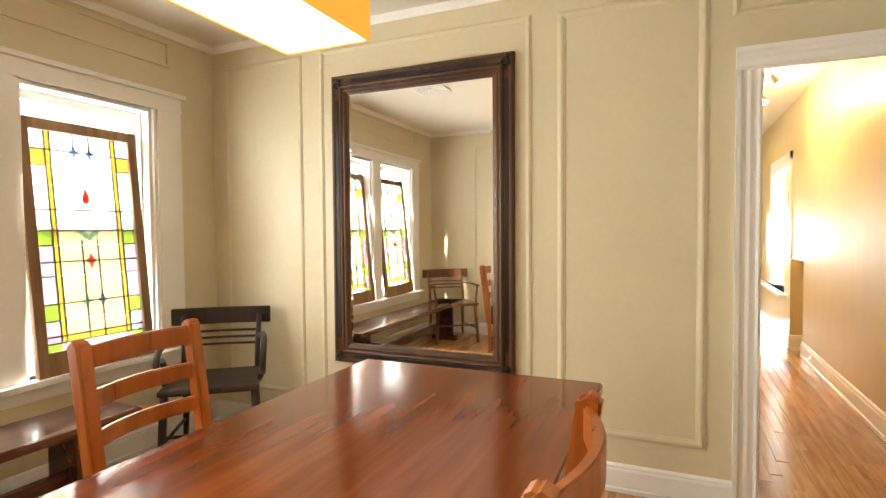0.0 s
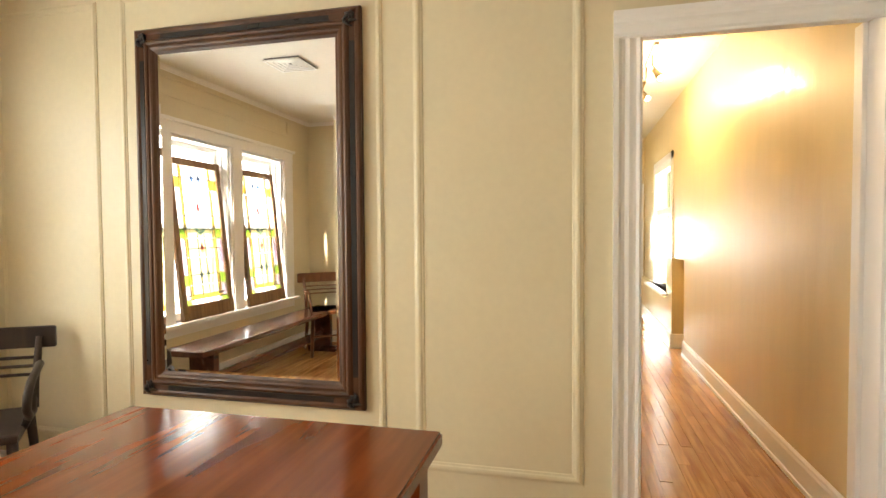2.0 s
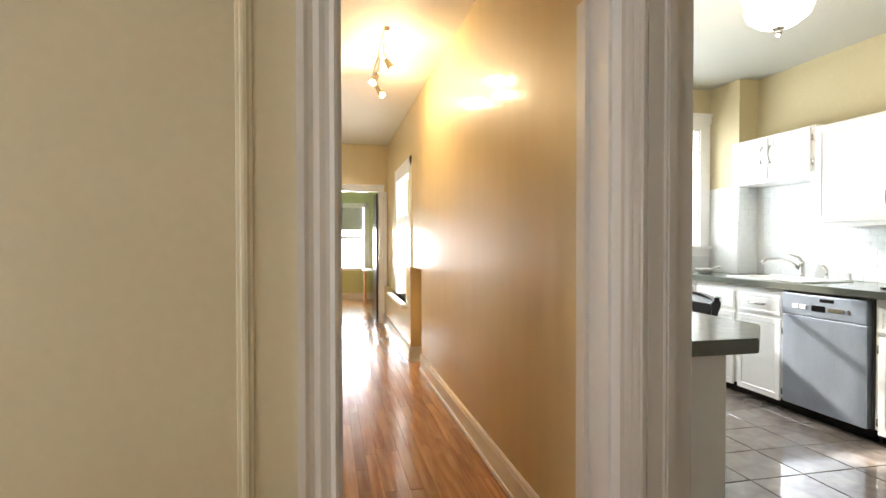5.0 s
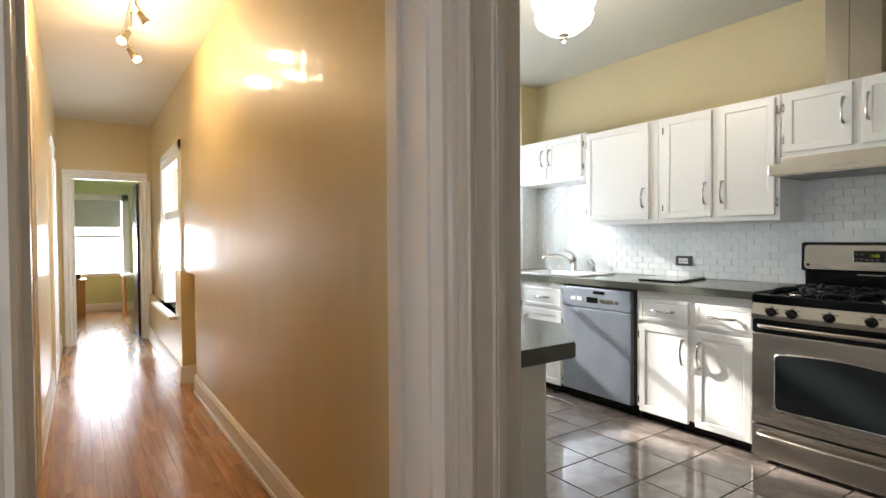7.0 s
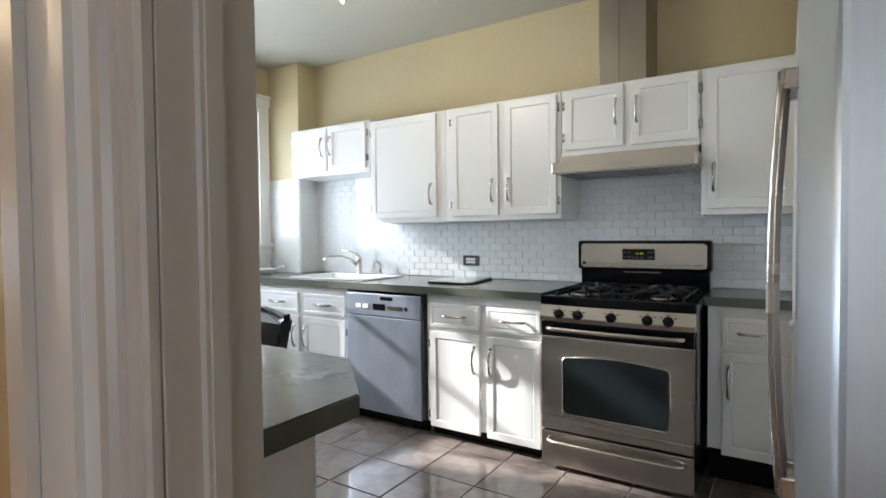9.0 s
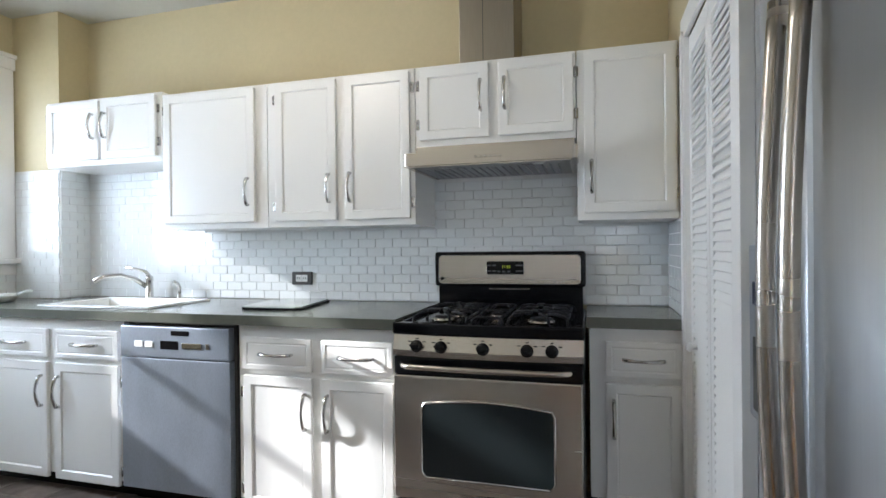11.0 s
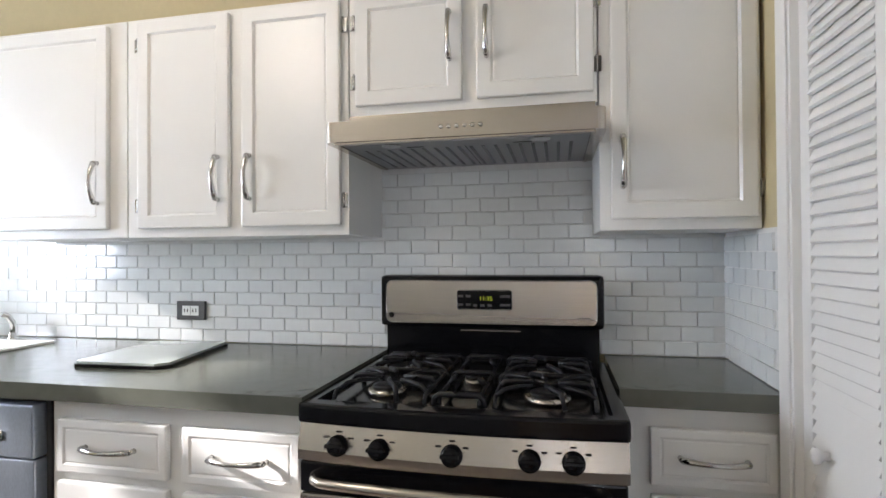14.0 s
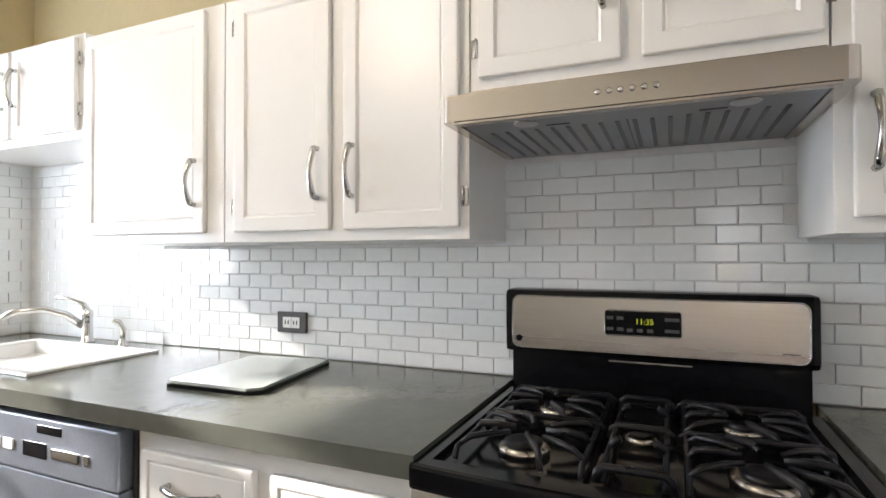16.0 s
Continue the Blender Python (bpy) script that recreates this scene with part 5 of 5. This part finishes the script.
def leaning_sash(y0, y1):
    """A leaded stained-glass sash in a wooden frame, built upright at its base, then leaned back."""
    w, h = y1 - y0, 1.27
    s = thing("stained_glass_panel", (0, 0, 0), "leaded stained-glass panel in a worn wooden frame leaning on the sill", "stained glass", "stained glass panels")
    for row in ((0, 0.034, 0, 0.05, 0.0, h), (0, 0.034, w - 0.05, w, 0.0, h), (0, 0.034, 0.05, w - 0.05, h - 0.055, h), (0, 0.034, 0.05, w - 0.05, 0.0, 0.115)):
        part("frame_rail", boxes(row, r=0.003), SASHW, s)
    gw, gh = w - 0.10, h - 0.17
    us = (0, 0.145, 0.195, 0.42, 0.58, 0.81, 0.86, 1)
    vs = (0, 0.085, 0.16, 0.25, 0.36, 0.455, 0.525, 0.60, 0.665, 0.79, 0.865, 0.935, 0.965, 1)

    def place(u, v):
        return 0.05 + u * gw, 0.115 + (1 - v) * gh
    side = ("white", "yellow", "white", "white", "white", "green", "pink", "pink", "pink", "green", "pink", "pink", "green")
    lead = bmesh.new()
    for i in range(7):
        for j in range(13):
            if i in (0, 6):
                c = side[j]
            elif i in (1, 5):
                c = "yellow" if j < 12 else "pink"
            elif j == 11:
                c = "yellow"
            elif j == 12:
                c = "white"
            elif j < 5:
                c = "white"
            else:
                c = "amber"
            (a, d), (b, e) = place(us[i], vs[j]), place(us[i + 1], vs[j + 1])
            p = part("pane", boxes((0.014, 0.017, a + 0.001, b - 0.001, e + 0.001, d - 0.001)), SG[c], s)
            p.visible_shadow = False
    for u in us[1:-1]:
        runs = ((0.0, 0.085), (0.50, 0.965)) if u in (0.42, 0.58) else ((0.0, 0.965),)
        for v0, v1 in runs:
            (a, d), (b, e) = place(u, v0), place(u, v1)
            box(lead, 0.0115, 0.0195, a - 0.003, a + 0.003, e, d)
    for v in (0.085, 0.36, 0.455, 0.60, 0.79, 0.935, 0.965):
        (a, d), (b, _) = place(0, v), place(1, v)
        box(lead, 0.011, 0.02, a, b, d - 0.003, d + 0.003)
    for v in (0.16, 0.525, 0.665, 0.865):
        for u0, u1 in ((0, 0.145), (0.86, 1)):
            (a, d), (b, _) = place(u0, v), place(u1, v)
            box(lead, 0.011, 0.02, a, b, d - 0.0025, d + 0.0025)
    part("came", lead, LEAD, s, "dark lead cames")
    for u, v, c, r in ((0.42, 0.085, "blue", 0.03), (0.58, 0.085, "blue", 0.03), (0.5, 0.60, "red", 0.034), (0.42, 0.79, "teal", 0.032), (0.58, 0.79, "blue", 0.032)):
        y, z = place(u, v)
        pts = [(y + r * (1.0 if k % 2 == 0 else 0.42) * math.cos(k * math.pi / 4), z + 1.25 * r * (1.0 if k % 2 == 0 else 0.42) * math.sin(k * math.pi / 4)) for k in range(8)]
        p = part("jewel", prism(bmesh.new(), pts, "x", 0.009, 0.0215), SG[c], s)
        p.visible_shadow = False
    y, z = place(0.5, 0.30)
    p = part("tulip", prism(bmesh.new(), [(y - 0.012, z - 0.03), (y + 0.012, z - 0.03), (y + 0.017, z), (y, z + 0.045), (y - 0.017, z)], "x", 0.009, 0.0215), SG["red"], s, "red glass tulip")
    p.visible_shadow = False
    for sgn in (-1, 1):
        p = part("leaf", prism(bmesh.new(), [(y, z - 0.05), (y + sgn * 0.035, z - 0.035), (y + sgn * 0.06, z - 0.032), (y + sgn * 0.045, z - 0.02), (y + sgn * 0.012, z - 0.033)], "x", 0.0095, 0.021), SG["white"], s)
        p.visible_shadow = False
        y2, z2 = place(0.5, 0.48)
        p = part("leaf", prism(bmesh.new(), [(y2, z2 - 0.03), (y2 + sgn * 0.05, z2 + 0.015), (y2 + sgn * 0.08, z2 + 0.03), (y2 + sgn * 0.03, z2 + 0.028), (y2, z2 - 0.005)], "x", 0.0095, 0.021), SG["teal"], s, "teal glass leaf")
        p.visible_shadow = False
    return s


LEAN_BACK = -math.degrees(math.atan2(0.128, 1.26))
sg = leaning_sash(0, 0.61)
sg.matrix_basis = pose(-2.835, 1.30, WZ0 + 0.004, 0, LEAN_BACK, 0)
copy_thing(sg, pose(-2.835, 0.45, WZ0 + 0.004, 0, LEAN_BACK, 0))
copy_thing(sg, pose(-2.835, -0.40, WZ0 + 0.004, 0, LEAN_BACK, 0))

# table
tb = thing("dining_table", (-0.735, 0.65, 0), "glossy red-brown mahogany dining table with square legs", "table")
TX0, TX1, TY0, TY1 = -1.185, -0.272, -0.30, 1.597
bm = prism(bmesh.new(), [(TX0, TY0), (TX1, TY0), (TX1, TY1), (TX0, TY1)], "z", 0.712, 0.75)
bmesh.ops.bevel(bm, geom=list(bm.edges), offset=0.006, segments=3, affect="EDGES")
part("tabletop", bm, TABLEW, tb)
part("apron", boxes((TX0 + 0.06, TX1 - 0.06, TY0 + 0.06, TY0 + 0.085, 0.62, 0.712), (TX0 + 0.06, TX1 - 0.06, TY1 - 0.085, TY1 - 0.06, 0.62, 0.712), (TX0 + 0.06, TX0 + 0.085, TY0 + 0.085, TY1 - 0.085, 0.62, 0.712), (TX1 - 0.085, TX1 - 0.06, TY0 + 0.085, TY1 - 0.085, 0.62, 0.712)), TABLEW, tb)
for x in (TX0 + 0.03, TX1 - 0.11):
    for y in (TY0 + 0.03, TY1 - 0.11):
        part("leg", boxes((x, x + 0.08, y, y + 0.08, 0, 0.711), r=0.005), TABLEW, tb)


def curved_slat(w, y, z0, z1, bow, t=0.02):
    """A slat bowed backwards between two posts, in the chair's own place."""
    n = 10
    bm = bmesh.new()
    pts_f = [(-w / 2 + w * k / n, y + bow * math.sin(math.pi * k / n) - t / 2) for k in range(n + 1)]
    pts_b = [(x, yy + t) for x, yy in reversed(pts_f)]
    prism(bm, pts_f + pts_b, "z", z0, z1)
    bmesh.ops.bevel(bm, geom=[e for e in bm.edges if abs(e.verts[0].co.z - e.verts[1].co.z) < 1e-5], offset=0.004, segments=2, affect="EDGES")
    return bm


def ladder_chair():
    """Faces -y, its back at +y; slats lean with the posts."""
    c = thing("dining_chair", (0, 0, 0), "orange-stained wooden ladder-back dining chair", "chair", "chairs round the table")
    part("seat", boxes((-0.185, 0.185, -0.22, 0.20, 0.43, 0.465), r=0.01), CHAIRW, c)
    for s in (-1, 1):
        bm = prism(bmesh.new(), [(0.18, 0), (0.215, 0), (0.222, 0.45), (0.295, 0.975), (0.27, 0.987), (0.252, 0.975), (0.18, 0.45)], "x", s * 0.18 - 0.021, s * 0.18 + 0.021)
        bmesh.ops.bevel(bm, geom=list(bm.edges), offset=0.006, segments=2, affect="EDGES")
        part("back_post", bm, CHAIRW, c)
        part("front_leg", boxes((s * 0.165 - 0.018, s * 0.165 + 0.018, -0.21, -0.174, 0, 0.43), r=0.004), CHAIRW, c)
        part("side_stretcher", boxes((s * 0.17 - 0.009, s * 0.17 + 0.009, -0.174, 0.18, 0.2, 0.23)), CHAIRW, c)
    for z0, z1 in ((0.70, 0.745), (0.80, 0.85), (0.905, 0.965)):
        part("back_slat", curved_slat(0.33, 0.205 + 0.14 * ((z0 + z1) / 2 - 0.45), z0, z1, 0.035), CHAIRW, c)
    part("front_stretcher", boxes((-0.147, 0.147, -0.2, -0.18, 0.25, 0.28)), CHAIRW, c)
    return c


lc = ladder_chair()
lc.matrix_basis = pose(-1.19, 0.84, 0, 0, 0, 93)
copy_thing(lc, pose(-0.46, 0.515, 0, 0, 0, -90))


def arm_chair(mat, name, label, scroll):
    """Faces -y. Curved crest rail, thin rails, arms, turned legs."""
    c = thing(name, (0, 0, 0), label, "chair")
    bm = boxes((-0.25, 0.25, -0.24, 0.2, 0.415, 0.45), r=0.014)
    for v in bm.verts:
        v.co.x *= 1.0 - 0.15 * max(0, v.co.y) / 0.2
    part("seat", bm, mat, c)
    part("crest_rail", curved_slat(0.56, 0.255, 0.705, 0.805, 0.03, 0.022), mat, c)
    for z in (0.585, 0.625, 0.665):
        part("back_rail", tube(bmesh.new(), arc((-0.2, 0.235, z), (0.2, 0.235, z), (0, 0.025, 0), 7), 0.008, 6), mat, c)
    for s in (-1, 1):
        part("back_post", tube(bmesh.new(), [(s * 0.205, 0.185, 0.44), (s * 0.205, 0.21, 0.56), (s * 0.21, 0.235, 0.66), (s * 0.215, 0.25, 0.76)], [0.017, 0.015, 0.016, 0.013], 8), mat, c)
        if scroll:
            pts = [(s * 0.215, 0.22, 0.63), (s * 0.245, 0.12, 0.655), (s * 0.26, 0.0, 0.65), (s * 0.265, -0.10, 0.63), (s * 0.265, -0.16, 0.585), (s * 0.262, -0.165, 0.53), (s * 0.258, -0.12, 0.485), (s * 0.255, -0.065, 0.495), (s * 0.255, -0.05, 0.54), (s * 0.258, -0.085, 0.575)]
            part("arm", tube(bmesh.new(), pts, 0.017, 8), mat, c, "scrolled arm")
            part("arm_support", tube(bmesh.new(), [(s * 0.235, -0.10, 0.44), (s * 0.258, -0.12, 0.49)], 0.015, 8), mat, c)
        else:
            part("arm", tube(bmesh.new(), [(s * 0.215, 0.22, 0.64), (s * 0.25, 0.05, 0.645), (s * 0.26, -0.18, 0.64)], [0.014, 0.018, 0.022], 8, 0.6), mat, c)
            part("arm_support", tube(bmesh.new(), [(s * 0.225, -0.19, 0.40), (s * 0.255, -0.17, 0.635)], 0.013, 8), mat, c)
        part("front_leg", tube(bmesh.new(), [(s * 0.22, -0.20, 0.42), (s * 0.23, -0.21, 0.25), (s * 0.245, -0.225, 0.0)], [0.02, 0.021, 0.014], 8), mat, c)
        part("back_leg", tube(bmesh.new(), [(s * 0.19, 0.17, 0.42), (s * 0.20, 0.20, 0.2), (s * 0.215, 0.25, 0.0)], [0.02, 0.018, 0.014], 8), mat, c)
        part("side_stretcher", tube(bmesh.new(), [(s * 0.235, -0.215, 0.16), (s * 0.205, 0.215, 0.16)], 0.009, 6), mat, c)
    part("front_stretcher", tube(bmesh.new(), [(-0.235, -0.215, 0.2), (0.235, -0.215, 0.2)], 0.009, 6), mat, c)
    return c


a1 = arm_chair(DARKW, "armchair", "dark walnut armchair with scrolled arms in the corner", True)
a1.matrix_basis = pose(-2.42, 1.99, 0, 0, 0, 38)
a2 = arm_chair(ARMW, "armchair", "brown wooden armchair against the back wall", False)
a2.matrix_basis = pose(-2.42, -0.62, 0, 0, 0, 140)

bn = thing("bench", (-2.49, 0.36, 0), "long dark red-brown wooden bench under the windows", "bench")
part("top", boxes((-2.66, -2.33, -0.82, 1.47, 0.41, 0.45), r=0.006), BENCHW, bn)
for y in (-0.60, 1.24):
    part("leg_panel", boxes((-2.60, -2.40, y - 0.03, y + 0.03, 0.06, 0.41), r=0.004), BENCHW, bn)
    part("foot", boxes((-2.65, -2.35, y - 0.035, y + 0.035, 0.0, 0.06), r=0.006), BENCHW, bn)
part("stretcher", boxes((-2.515, -2.485, -0.57, 1.21, 0.14, 0.22), r=0.004), BENCHW, bn)

# pendant over the table
PX0, PX1, PY0, PY1, PZ = -0.852, -0.638, -0.38, 0.742, 1.652
pl = thing("pendant_lamp", (-0.745, 0.18, PZ), "long rectangular pendant lamp with amber fabric sides, lit", "pendant lamp")
for row in ((PX0, PX0 + 0.006, PY0, PY1, PZ, PZ + 0.19), (PX1 - 0.006, PX1, PY0, PY1, PZ, PZ + 0.19), (PX0 + 0.006, PX1 - 0.006, PY0, PY0 + 0.006, PZ, PZ + 0.19), (PX0 + 0.006, PX1 - 0.006, PY1 - 0.006, PY1, PZ, PZ + 0.19)):
    part("side", boxes(row), SHADE_SIDE, pl, "amber shade side")
part("diffuser", boxes((PX0 + 0.007, PX1 - 0.007, PY0 + 0.007, PY1 - 0.007, PZ + 0.002, PZ + 0.006)), SHADE_BOTTOM, pl, "glowing white diffuser")
for y in (-0.1, 0.46):
    part("rod", tube(bmesh.new(), [(-0.745, y, PZ + 0.1), (-0.745, y, ZD - 0.02)], 0.005, 8), CHROME, pl)
part("canopy", boxes((-0.79, -0.70, -0.16, 0.52, ZD - 0.03, ZD - 0.001), r=0.005), CHROME, pl)

vt = thing("ceiling_vent", (-1.95, 0.95, ZD), "square white metal air vent in the ceiling", "vent")
for k in range(5):
    a = 0.14 - k * 0.027
    bm = bmesh.new()
    for row in ((-a, a, -a, -a + 0.016), (-a, a, a - 0.016, a), (-a, -a + 0.016, -a + 0.016, a - 0.016), (a - 0.016, a, -a + 0.016, a - 0.016)):
        box(bm, -1.95 + row[0], -1.95 + row[1], 0.95 + row[2], 0.95 + row[3], ZD - 0.02 + 0.003 * k, ZD - 0.012 + 0.003 * k)
    part("louvre_ring", bm, TRIM, vt)
part("backing", boxes((-2.085, -1.815, 0.815, 1.085, ZD - 0.004, ZD - 0.001)), BLACKW, vt)

# ---- hall ----
tl = thing("track_light", (0.645, 4.95, ZH), "brass ceiling track light with lit spot heads", "track light")
part("track", boxes((0.63, 0.66, 4.55, 5.6, ZH - 0.022, ZH - 0.001), r=0.002), BRASS, tl)
for y, dx in ((4.78, 0.07), (5.12, -0.05), (5.45, 0.06)):
    part("arm", tube(bmesh.new(), [(0.645, y, ZH - 0.02), (0.645, y, ZH - 0.10), (0.645 + dx * 0.5, y + 0.03, ZH - 0.13)], 0.006, 6), BRASS, tl)
    hdm = lathe(bmesh.new(), [(0.014, 0.05), (0.018, 0.045), (0.02, 0.01), (0.034, -0.05), (0.03, -0.05), (0.012, -0.02)], (0, 0, 0), 16)
    hp = part("head", turned(hdm, pose(0.645 + dx * 0.6, y + 0.04, ZH - 0.16, -25, -30 if dx > 0 else 30, 0)), BRASS, tl, "tilted brass spot head")
    part("bulb", turned(lathe(bmesh.new(), [(0.012, -0.03), (0.024, -0.045), (0.02, -0.056), (0.004, -0.06)], (0, 0, 0), 12), pose(0.645 + dx * 0.6, y + 0.04, ZH - 0.16, -25, -30 if dx > 0 else 30, 0)), BULB, hp, "lit bulb")
    point_lamp("spot_bulb", (0.645 + dx * 1.5, y - 0.02, ZH - 0.245), 2.6, WARM, 0.03)

# ---- bedroom beyond ----
pc = thing("pine_cabinet", (0.2, 11.6, 0), "knotty pine bedside cabinet with a door", "cabinet")
part("body", boxes((-0.10, 0.42, 11.4, 11.85, 0, 0.58), r=0.004), PINE, pc)
part("top", boxes((-0.12, 0.44, 11.38, 11.87, 0.581, 0.605), r=0.005), PINE, pc)
part("door", boxes((-0.07, 0.39, 11.385, 11.399, 0.06, 0.54), r=0.004), PINE, pc)
part("knob", lathe(bmesh.new(), [(0.012, 0), (0.014, 0.02), (0.006, 0.026)], (0.33, 11.375, 0.3), 10), BRASS, pc)
cb = thing("clock_radio", (0.3, 11.6, 0.606), "small black clock radio on the pine cabinet", "radio")
part("case", boxes((0.17, 0.36, 11.52, 11.66, 0.607, 0.69), r=0.012), BLACKW, cb)
pt = thing("pine_desk", (1.2, 11.7, 0), "pine desk with a pale top by the window", "desk")
part("top", boxes((0.92, 1.7, 11.35, 11.95, 0.62, 0.65), r=0.004), TRIM, pt)
part("side_panel", boxes((0.94, 0.97, 11.38, 11.92, 0, 0.62), r=0.003), PINE, pt)
part("side_panel", boxes((1.64, 1.67, 11.38, 11.92, 0, 0.62), r=0.003), PINE, pt)

# ---- pieces of floors and walls ----
def piece_mesh(name, w, l, h, mat, r=0.002):
    bm = bmesh.new()
    vs = []
    for z, i in ((0, 0), (h - r, 0), (h, r)):
        vs.append([bm.verts.new((x, y, z)) for x, y in ((-w / 2 + i, -l / 2 + i), (w / 2 - i, -l / 2 + i), (w / 2 - i, l / 2 - i), (-w / 2 + i, l / 2 - i))])
    for a, b in zip(vs, vs[1:]):
        for k in range(4):
            bm.faces.new((a[k - 1], a[k], b[k], b[k - 1]))
    bm.faces.new(vs[-1])
    bmesh.ops.recalc_face_normals(bm, faces=bm.faces)
    return mesh_of(name, bm, mat)


def piece(name, me, parent, m):
    ob = new(name, me)
    ob.parent = parent
    ob.matrix_basis = m
    return ob


# kitchen floor tiles on a 0.325 grid
T = 0.325
tile_me = piece_mesh("tile", T - 0.008, T - 0.008, 0.007, FTILE, 0.0015)
kf = bpy.data.objects["floor_kitchen"]
for i in range(-6, 4):
    for j in range(-8, 7):
        x, y = 2.99 + (i + 0.5) * T, 3.32 + (j + 0.5) * T
        if 1.3 < x < 4.1 and 0.9 < y < 5.55:
            piece("tile", tile_me, kf, pose(x, y, -0.006, 0, 0, (i * 7 + j * 3) % 4 * 90))

# oak strips, running along the hall
rnd = random.Random(7)
lengths = (0.55, 0.75, 0.95, 1.2)
W = 0.062
strip_me = [piece_mesh("plank", W - 0.0012, ln - 0.0015, 0.012, FLOORW, 0.001) for ln in lengths]


def strips(parent, x0, x1, y0, y1):
    x = x0
    while x + W <= x1 + 0.03:
        y = y0 - rnd.uniform(0, 0.8)
        while y < y1:
            k = rnd.randrange(4)
            c = y + lengths[k] / 2
            if y >= y0 - 0.25 and y + lengths[k] <= y1 + 0.6:
                piece("plank", strip_me[k], parent, pose(x + W / 2, c, -0.0121 + rnd.uniform(0, 0.0004)))
            y += lengths[k]
        x += W


strips(bpy.data.objects["floor_hall"], 0.15, 1.12, 2.70, 8.85)
strips(bpy.data.objects["floor_dining"], -3.0, 1.1, -1.1, 2.45)

# subway tiles: 0.1 x 0.0475, half bond
TW, TH = 0.0992, 0.0478
sub_me = piece_mesh("tile", TW - 0.0024, TH - 0.0024, 0.007, TILE, 0.0018)
backs = solid("backsplash", boxes((XW - 0.006, XW - 0.001, 1.69, 5.144, 0.914, 1.70)), GROUT, "white gloss subway tile backsplash with grey grout", "backsplash")
backc = solid("backsplash_chase", boxes((3.856, 3.8595, 5.145, YN, 0.914, 1.70), (3.856, XW, 5.1405, 5.1445, 0.914, 1.70)), GROUT, "white subway tiles on the boxed corner", "backsplash")
backn = solid("backsplash_window", boxes((3.245, 3.86, YN - 0.005, YN - 0.001, 0.5, KZ0 - 0.10)), GROUT, "white subway tiles under the kitchen window", "backsplash")
backe = solid("backsplash_side", boxes((3.62, XW - 0.006, CY + 0.0005, CY + 0.004, 0.914, 1.31)), GROUT, "white subway tiles on the closet side wall", "backsplash")
rest = bmesh.new()
for j in range(17):
    z = 0.916 + (j + 0.5) * TH
    for i in range(36):
        y = 1.70 + (i + (0.5 if j % 2 else 0.0) + 0.26) * TW
        if y > 5.12:
            continue
        hood = 2.11 < y < 2.82 and z < 1.55
        sink = y > 4.27 and z < 1.68
        if z > 1.30 and not hood and not sink:
            continue
        if 2.06 < y < 2.81 and z < 0.99:
            continue
        m = pose(XW - 0.006, y, z, 0, -90, 0) @ pose(0, 0, 0, 0, 0, 90)
        if y < 4.2:
            piece("tile", sub_me, backs, m)
        else:
            box(rest, XW - 0.0125, XW - 0.006, y - TW / 2 + 0.0018, y + TW / 2 - 0.0018, z - TH / 2 + 0.0018, z + TH / 2 - 0.0018)
for j in range(16):
    z = 0.916 + (j + 0.5) * TH
    for i in range(5):
        y = 5.15 + (i + (0.5 if j % 2 else 0.0)) * TW
        a, b = max(y - TW / 2 + 0.0018, 5.146), min(y + TW / 2 - 0.0018, YN - 0.026)
        if b - a > 0.01:
            box(rest, 3.850, 3.856, a, b, z - TH / 2 + 0.0018, z + TH / 2 - 0.0018)
        x = 3.86 + (i + (0.5 if j % 2 else 0.0)) * TW
        a, b = max(x - TW / 2 + 0.0018, 3.857), min(x + TW / 2 - 0.0018, XW - 0.013)
        if b - a > 0.01:
            box(rest, a, b, 5.135, 5.1405, z - TH / 2 + 0.0018, z + TH / 2 - 0.0018)
for j in range(11):
    z = 0.535 + (j + 0.5) * TH
    for i in range(7):
        x = 3.25 + (i + (0.5 if j % 2 else 0.0)) * TW
        a, b = max(x - TW / 2 + 0.0018, 3.248), min(x + TW / 2 - 0.0018, 3.855)
        if b - a > 0.01 and (z > 0.93 or b < 3.375):
            box(rest, a, b, YN - 0.011, YN - 0.005, z - TH / 2 + 0.0018, z + TH / 2 - 0.0018)
for j in range(8):
    z = 0.916 + (j + 0.5) * TH
    for i in range(5):
        x = 3.66 + (i + (0.5 if j % 2 else 0.0)) * TW
        a, b = max(x - TW / 2 + 0.0018, 3.621), min(x + TW / 2 - 0.0018, XW - 0.013)
        if b - a > 0.01:
            box(rest, a, b, CY + 0.004, CY + 0.010, z - TH / 2 + 0.0018, z + TH / 2 - 0.0018)
solid("wall_tiles", rest, TILE, "further white gloss subway tiles round the sink", "tiles", "stuff")
